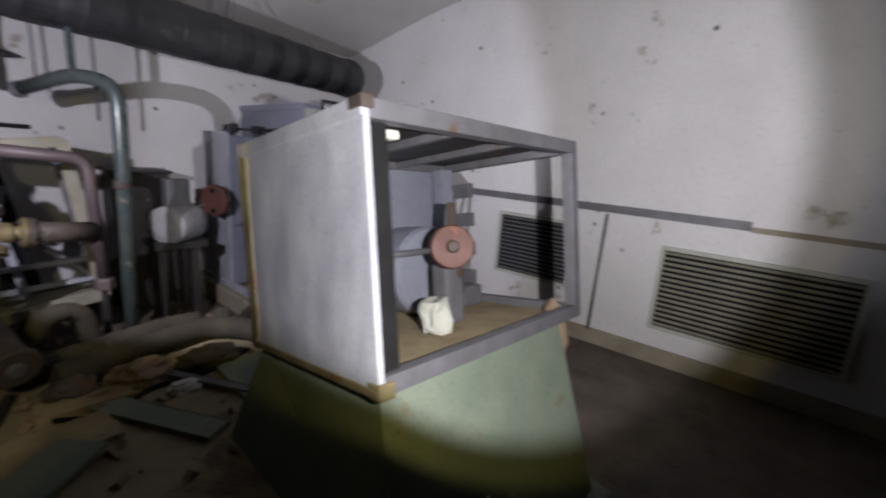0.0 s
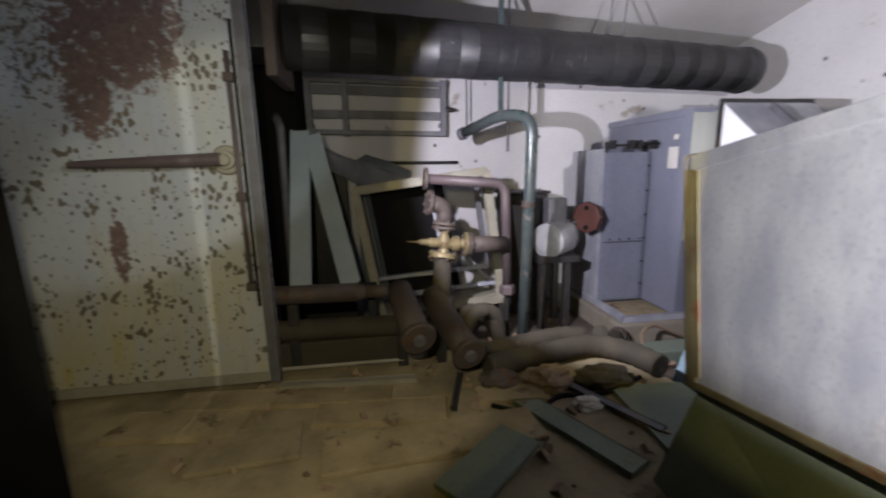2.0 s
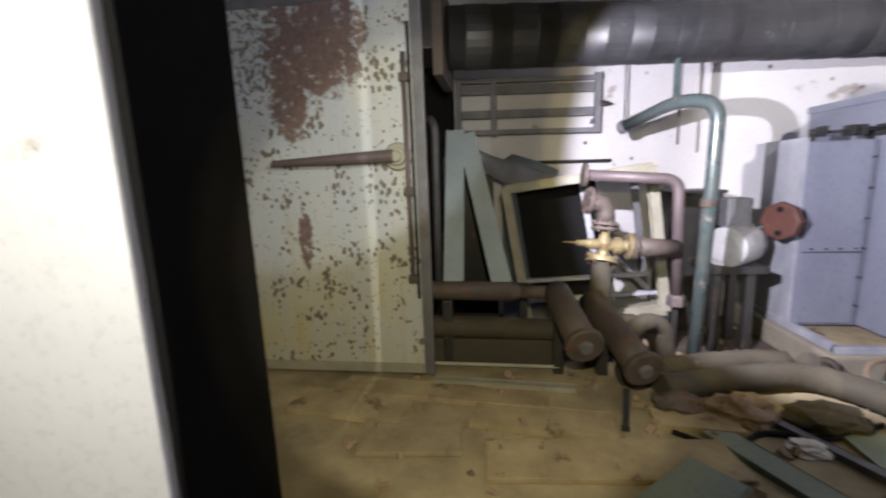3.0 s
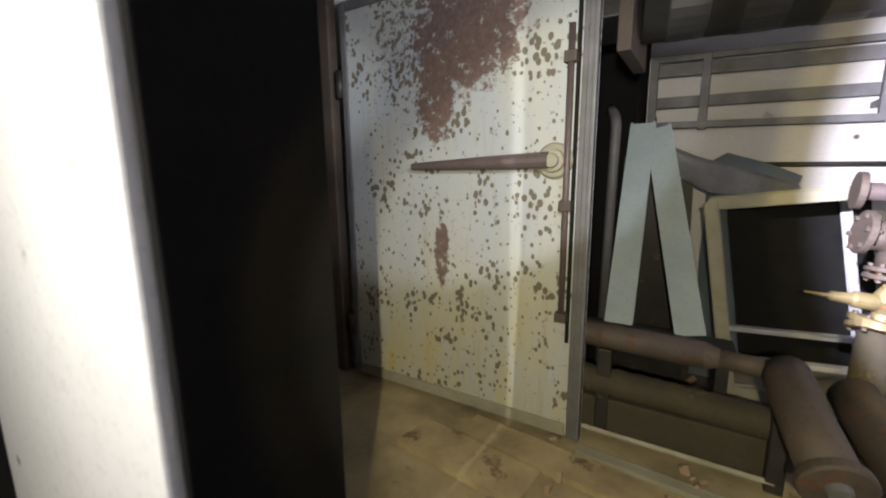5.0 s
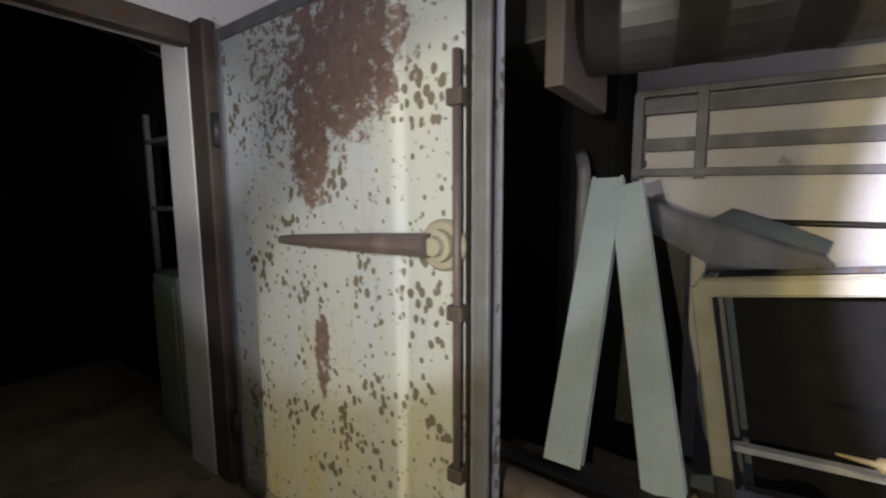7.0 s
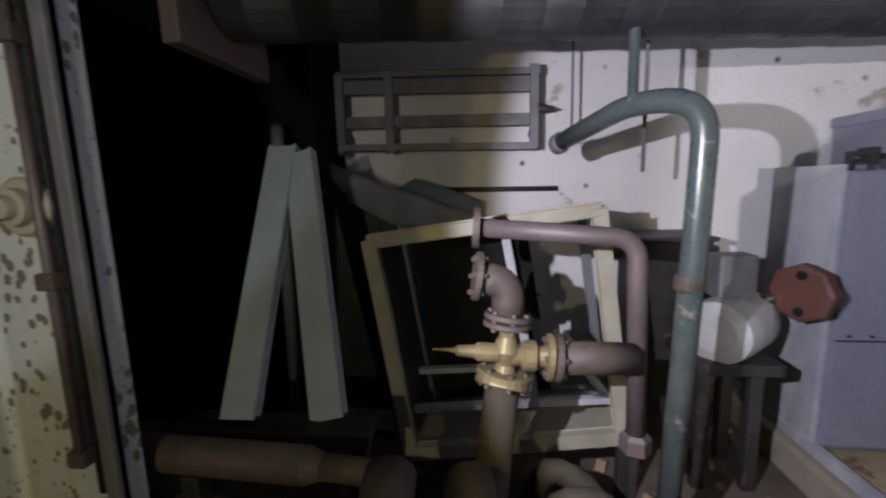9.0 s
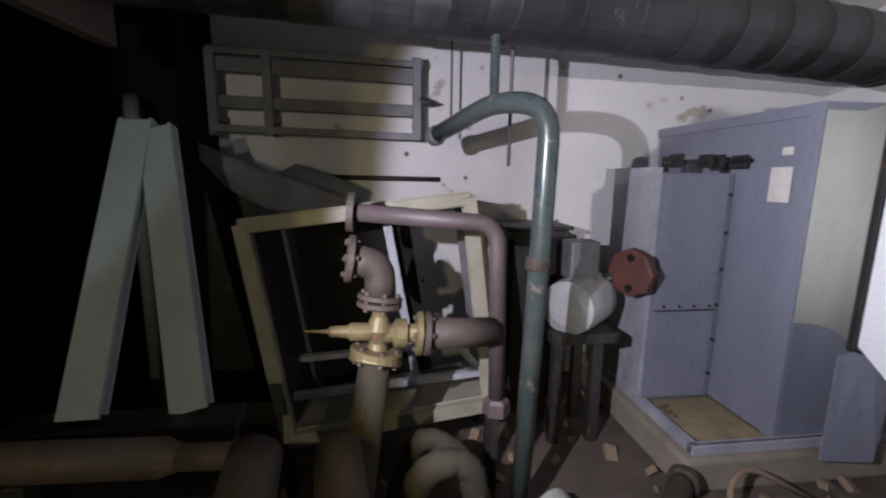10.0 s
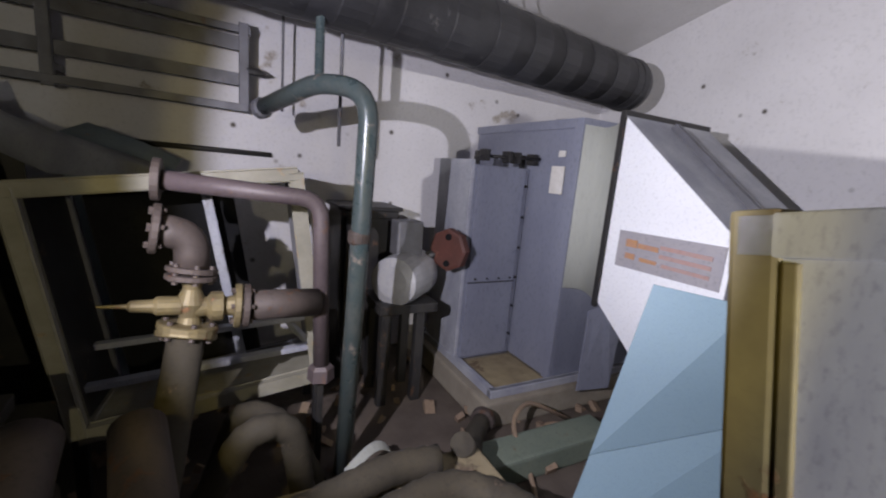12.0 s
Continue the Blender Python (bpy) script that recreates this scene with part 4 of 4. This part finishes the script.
part("pipe", tube([(1.66, 3.44, -0.17), (1.50, 3.30, -0.16), (1.36, 3.10, -0.10), (1.22, 2.98, 0.08)], 0.055, 0.1, 14), M_LAG, stub)
part("collar", turned((1.62, 3.405, -0.17), (1.66, 3.44, -0.17), [(0, .062), (.2, .074), (1, .074)], 16), M_RUST, stub)


# ---------- leaning open box frame ----------
def box_frame():
    t = thing("open_casing", (0.2, 3.9, FLOOR), "tipped cream-painted open steel casing, dark inside", "casing")
    TL, TR, BR, BL = Vector((-0.44, 3.72, 1.06)), Vector((0.60, 3.76, 1.19)), Vector((0.73, 3.72, 0.13)), Vector((-0.27, 3.68, 0.02))
    back = Vector((0.03, 0.52, -0.03))
    for a, b, nm in ((TL, TR, "top_rail"), (TR, BR, "side_rail"), (BR, BL, "bottom_rail"), (BL, TL, "side_rail")):
        part(nm, bar(a, b, 0.055, 0.055, (0, 1, 0)), M_CREAM, t)
        part("back_rail", bar(a + back, b + back, 0.04, 0.04, (0, 1, 0)), M_STEEL, t)
    for p in (TL, TR, BR, BL):
        part("depth_rail", bar(p, p + back, 0.04, 0.04), M_CREAM, t)
    # Dark plate, blackened further for the shade inside the casing.
    part("back_plate", sheet([p + back for p in (TL.lerp(TR, .06), TL.lerp(TR, .70), BL.lerp(BR, .72), BL.lerp(BR, .06))], 0.01, (0, 1, 0)), M_RUBBER_SHADE, t, "dark back plate blackened for interior shade, with a gap at one side")
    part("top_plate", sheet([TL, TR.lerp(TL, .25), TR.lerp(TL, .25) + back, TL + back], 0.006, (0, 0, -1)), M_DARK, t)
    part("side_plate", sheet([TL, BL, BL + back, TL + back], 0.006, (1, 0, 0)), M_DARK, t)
    part("tray", sheet([BL, BR, BR + back, BL + back], 0.02, (0, 0, -1)), M_CREAM, t, "dirty cream tray")
    part("cross_slat", bar(BL.lerp(TL, .14) + back * .3, BR.lerp(TR, .10) + back * .3, 0.05, 0.03), M_GALV, t)
    part("cross_slat", bar(BL.lerp(TL, .26) + back * .7, BR.lerp(TR, .20) + back * .7, 0.05, 0.03), M_GALV, t)
    part("inner_upright", bar(BL.lerp(BR, .62) + back * .8, TL.lerp(TR, .58) + back * .8, 0.04, 0.03, (0, 1, 0)), M_GALV, t)
    part("brace", bar(BR + back * .5 + Vector((0, 0, .05)), BL.lerp(BR, .72) + back + Vector((0, 0, .38)), 0.035, 0.03), M_GALV, t)
    for p in (BL, BR, BL + back, BR + back):
        part("foot", bar(p, (p.x, p.y, FLOOR), 0.05, 0.05, (0, 1, 0)), M_DARK, t)
    return t


box_frame()


# ---------- leaning boards and torn sheets by the wall ----------
def leaning(a, b, w, label, d=0.05):
    t = thing("leaning_channel", b, label, "channel", "pale blue channels")
    a, b = Vector(a), Vector(b)
    side = (a - b).normalized().cross(Vector((0, 1, 0))).normalized()
    part("face", bar(a, b, w, 0.012, (0, 1, 0)), M_PALE, t)
    for s in (-1, 1):
        o = side * (w / 2 - 0.006) * s + Vector((0, d / 2, 0))
        part("lip", bar(a + o, b + o, 0.010, d, (0, 1, 0)), M_PALE, t)


leaning((-0.80, 3.66, 1.50), (-0.785, 3.13, 0.50), 0.125, "pale blue painted steel channel leaning upright")
leaning((-0.72, 3.64, 1.47), (-0.475, 3.19, 0.475), 0.125, "pale blue painted steel channel leaning aslant, rust spot")
solid("vertical_pipe", tube([(-1.02, 4.0, FLOOR), (-1.00, 4.0, 1.58), (-1.06, 4.12, 1.66)], 0.032, 0.08, 14), M_STEEL, "grey upright pipe with a bent top", "pipe")


def torn(name, grid, label, mat):
    bm = bmesh.new()
    rows = [[bm.verts.new(p) for p in r] for r in grid]
    for a, b in zip(rows, rows[1:]):
        for k in range(len(a) - 1):
            bm.faces.new((a[k], a[k + 1], b[k + 1], b[k])).smooth = True
    made = bmesh.ops.solidify(bm, geom=bm.faces[:], thickness=0.006)
    return solid(name, bm, mat, label, "sheet")


torn("torn_sheet", [[(-0.80, 4.20, 1.46), (-0.55, 4.25, 1.34), (-0.25, 4.3, 1.24), (0.0, 4.32, 1.16)],
                    [(-0.76, 4.12, 1.36), (-0.52, 4.14, 1.27), (-0.2, 4.2, 1.19), (0.02, 4.24, 1.12)],
                    [(-0.66, 4.16, 1.22), (-0.44, 4.16, 1.10), (-0.2, 4.20, 1.09), (0.02, 4.3, 1.08)]], "crumpled grey sheet metal standing behind the casing", M_GALV)
torn("torn_sheet", [[(-0.36, 4.52, 1.36), (-0.12, 4.54, 1.28), (0.06, 4.56, 1.20)],
                    [(-0.46, 4.44, 1.30), (-0.16, 4.46, 1.20), (0.03, 4.5, 1.14)],
                    [(-0.46, 4.5, FLOOR), (-0.16, 4.5, FLOOR), (0.03, 4.52, FLOOR)]], "crumpled dark sheet metal leaning near the wall", M_PALE)
solid("wall_pipe", tube([(-0.3, 4.805, 1.28), (0.58, 4.805, 1.27)], 0.018), M_DARK, "thin dark pipe along the white wall", "pipe")

# Dark sheet added to give the shade behind the channels.
solid("shade_sheet", sheet([(-1.0, 4.27, FLOOR), (-0.50, 4.22, FLOOR), (-0.54, 4.24, 1.16), (-0.98, 4.28, 1.34)], 0.006, (0, 1, 0)), M_DARK, "added dark sheet standing for the shade behind the leaning channels", "metal sheet")

# ---------- things seen through the doorway ----------
sh = thing("store_shelf", (-3.3, 3.2, DECK), "dim steel shelf with boxes behind the doorway", "shelf")
for z in (0.9, 1.35, 1.8):
    part("shelf_board", block(-3.7, -2.9, 3.0, 3.6, z, z + 0.03, 0.003), M_STEEL, sh)
for x in (-3.7, -2.93):
    for y in (3.0, 3.57):
        part("upright", block(x, x + .03, y, y + .03, DECK, 2.0), M_STEEL, sh)
gc = thing("green_cabinet", (-2.95, 2.86, DECK), "dull green low cabinet behind the doorway", "cabinet")
part("body", block(-3.1, -2.8, 2.77, 2.98, DECK, 1.0, 0.01), M_GREEN, gc)
part("door", block(-3.08, -2.82, 2.755, 2.768, DECK + .06, 0.95, 0.004), M_GREEN, gc)
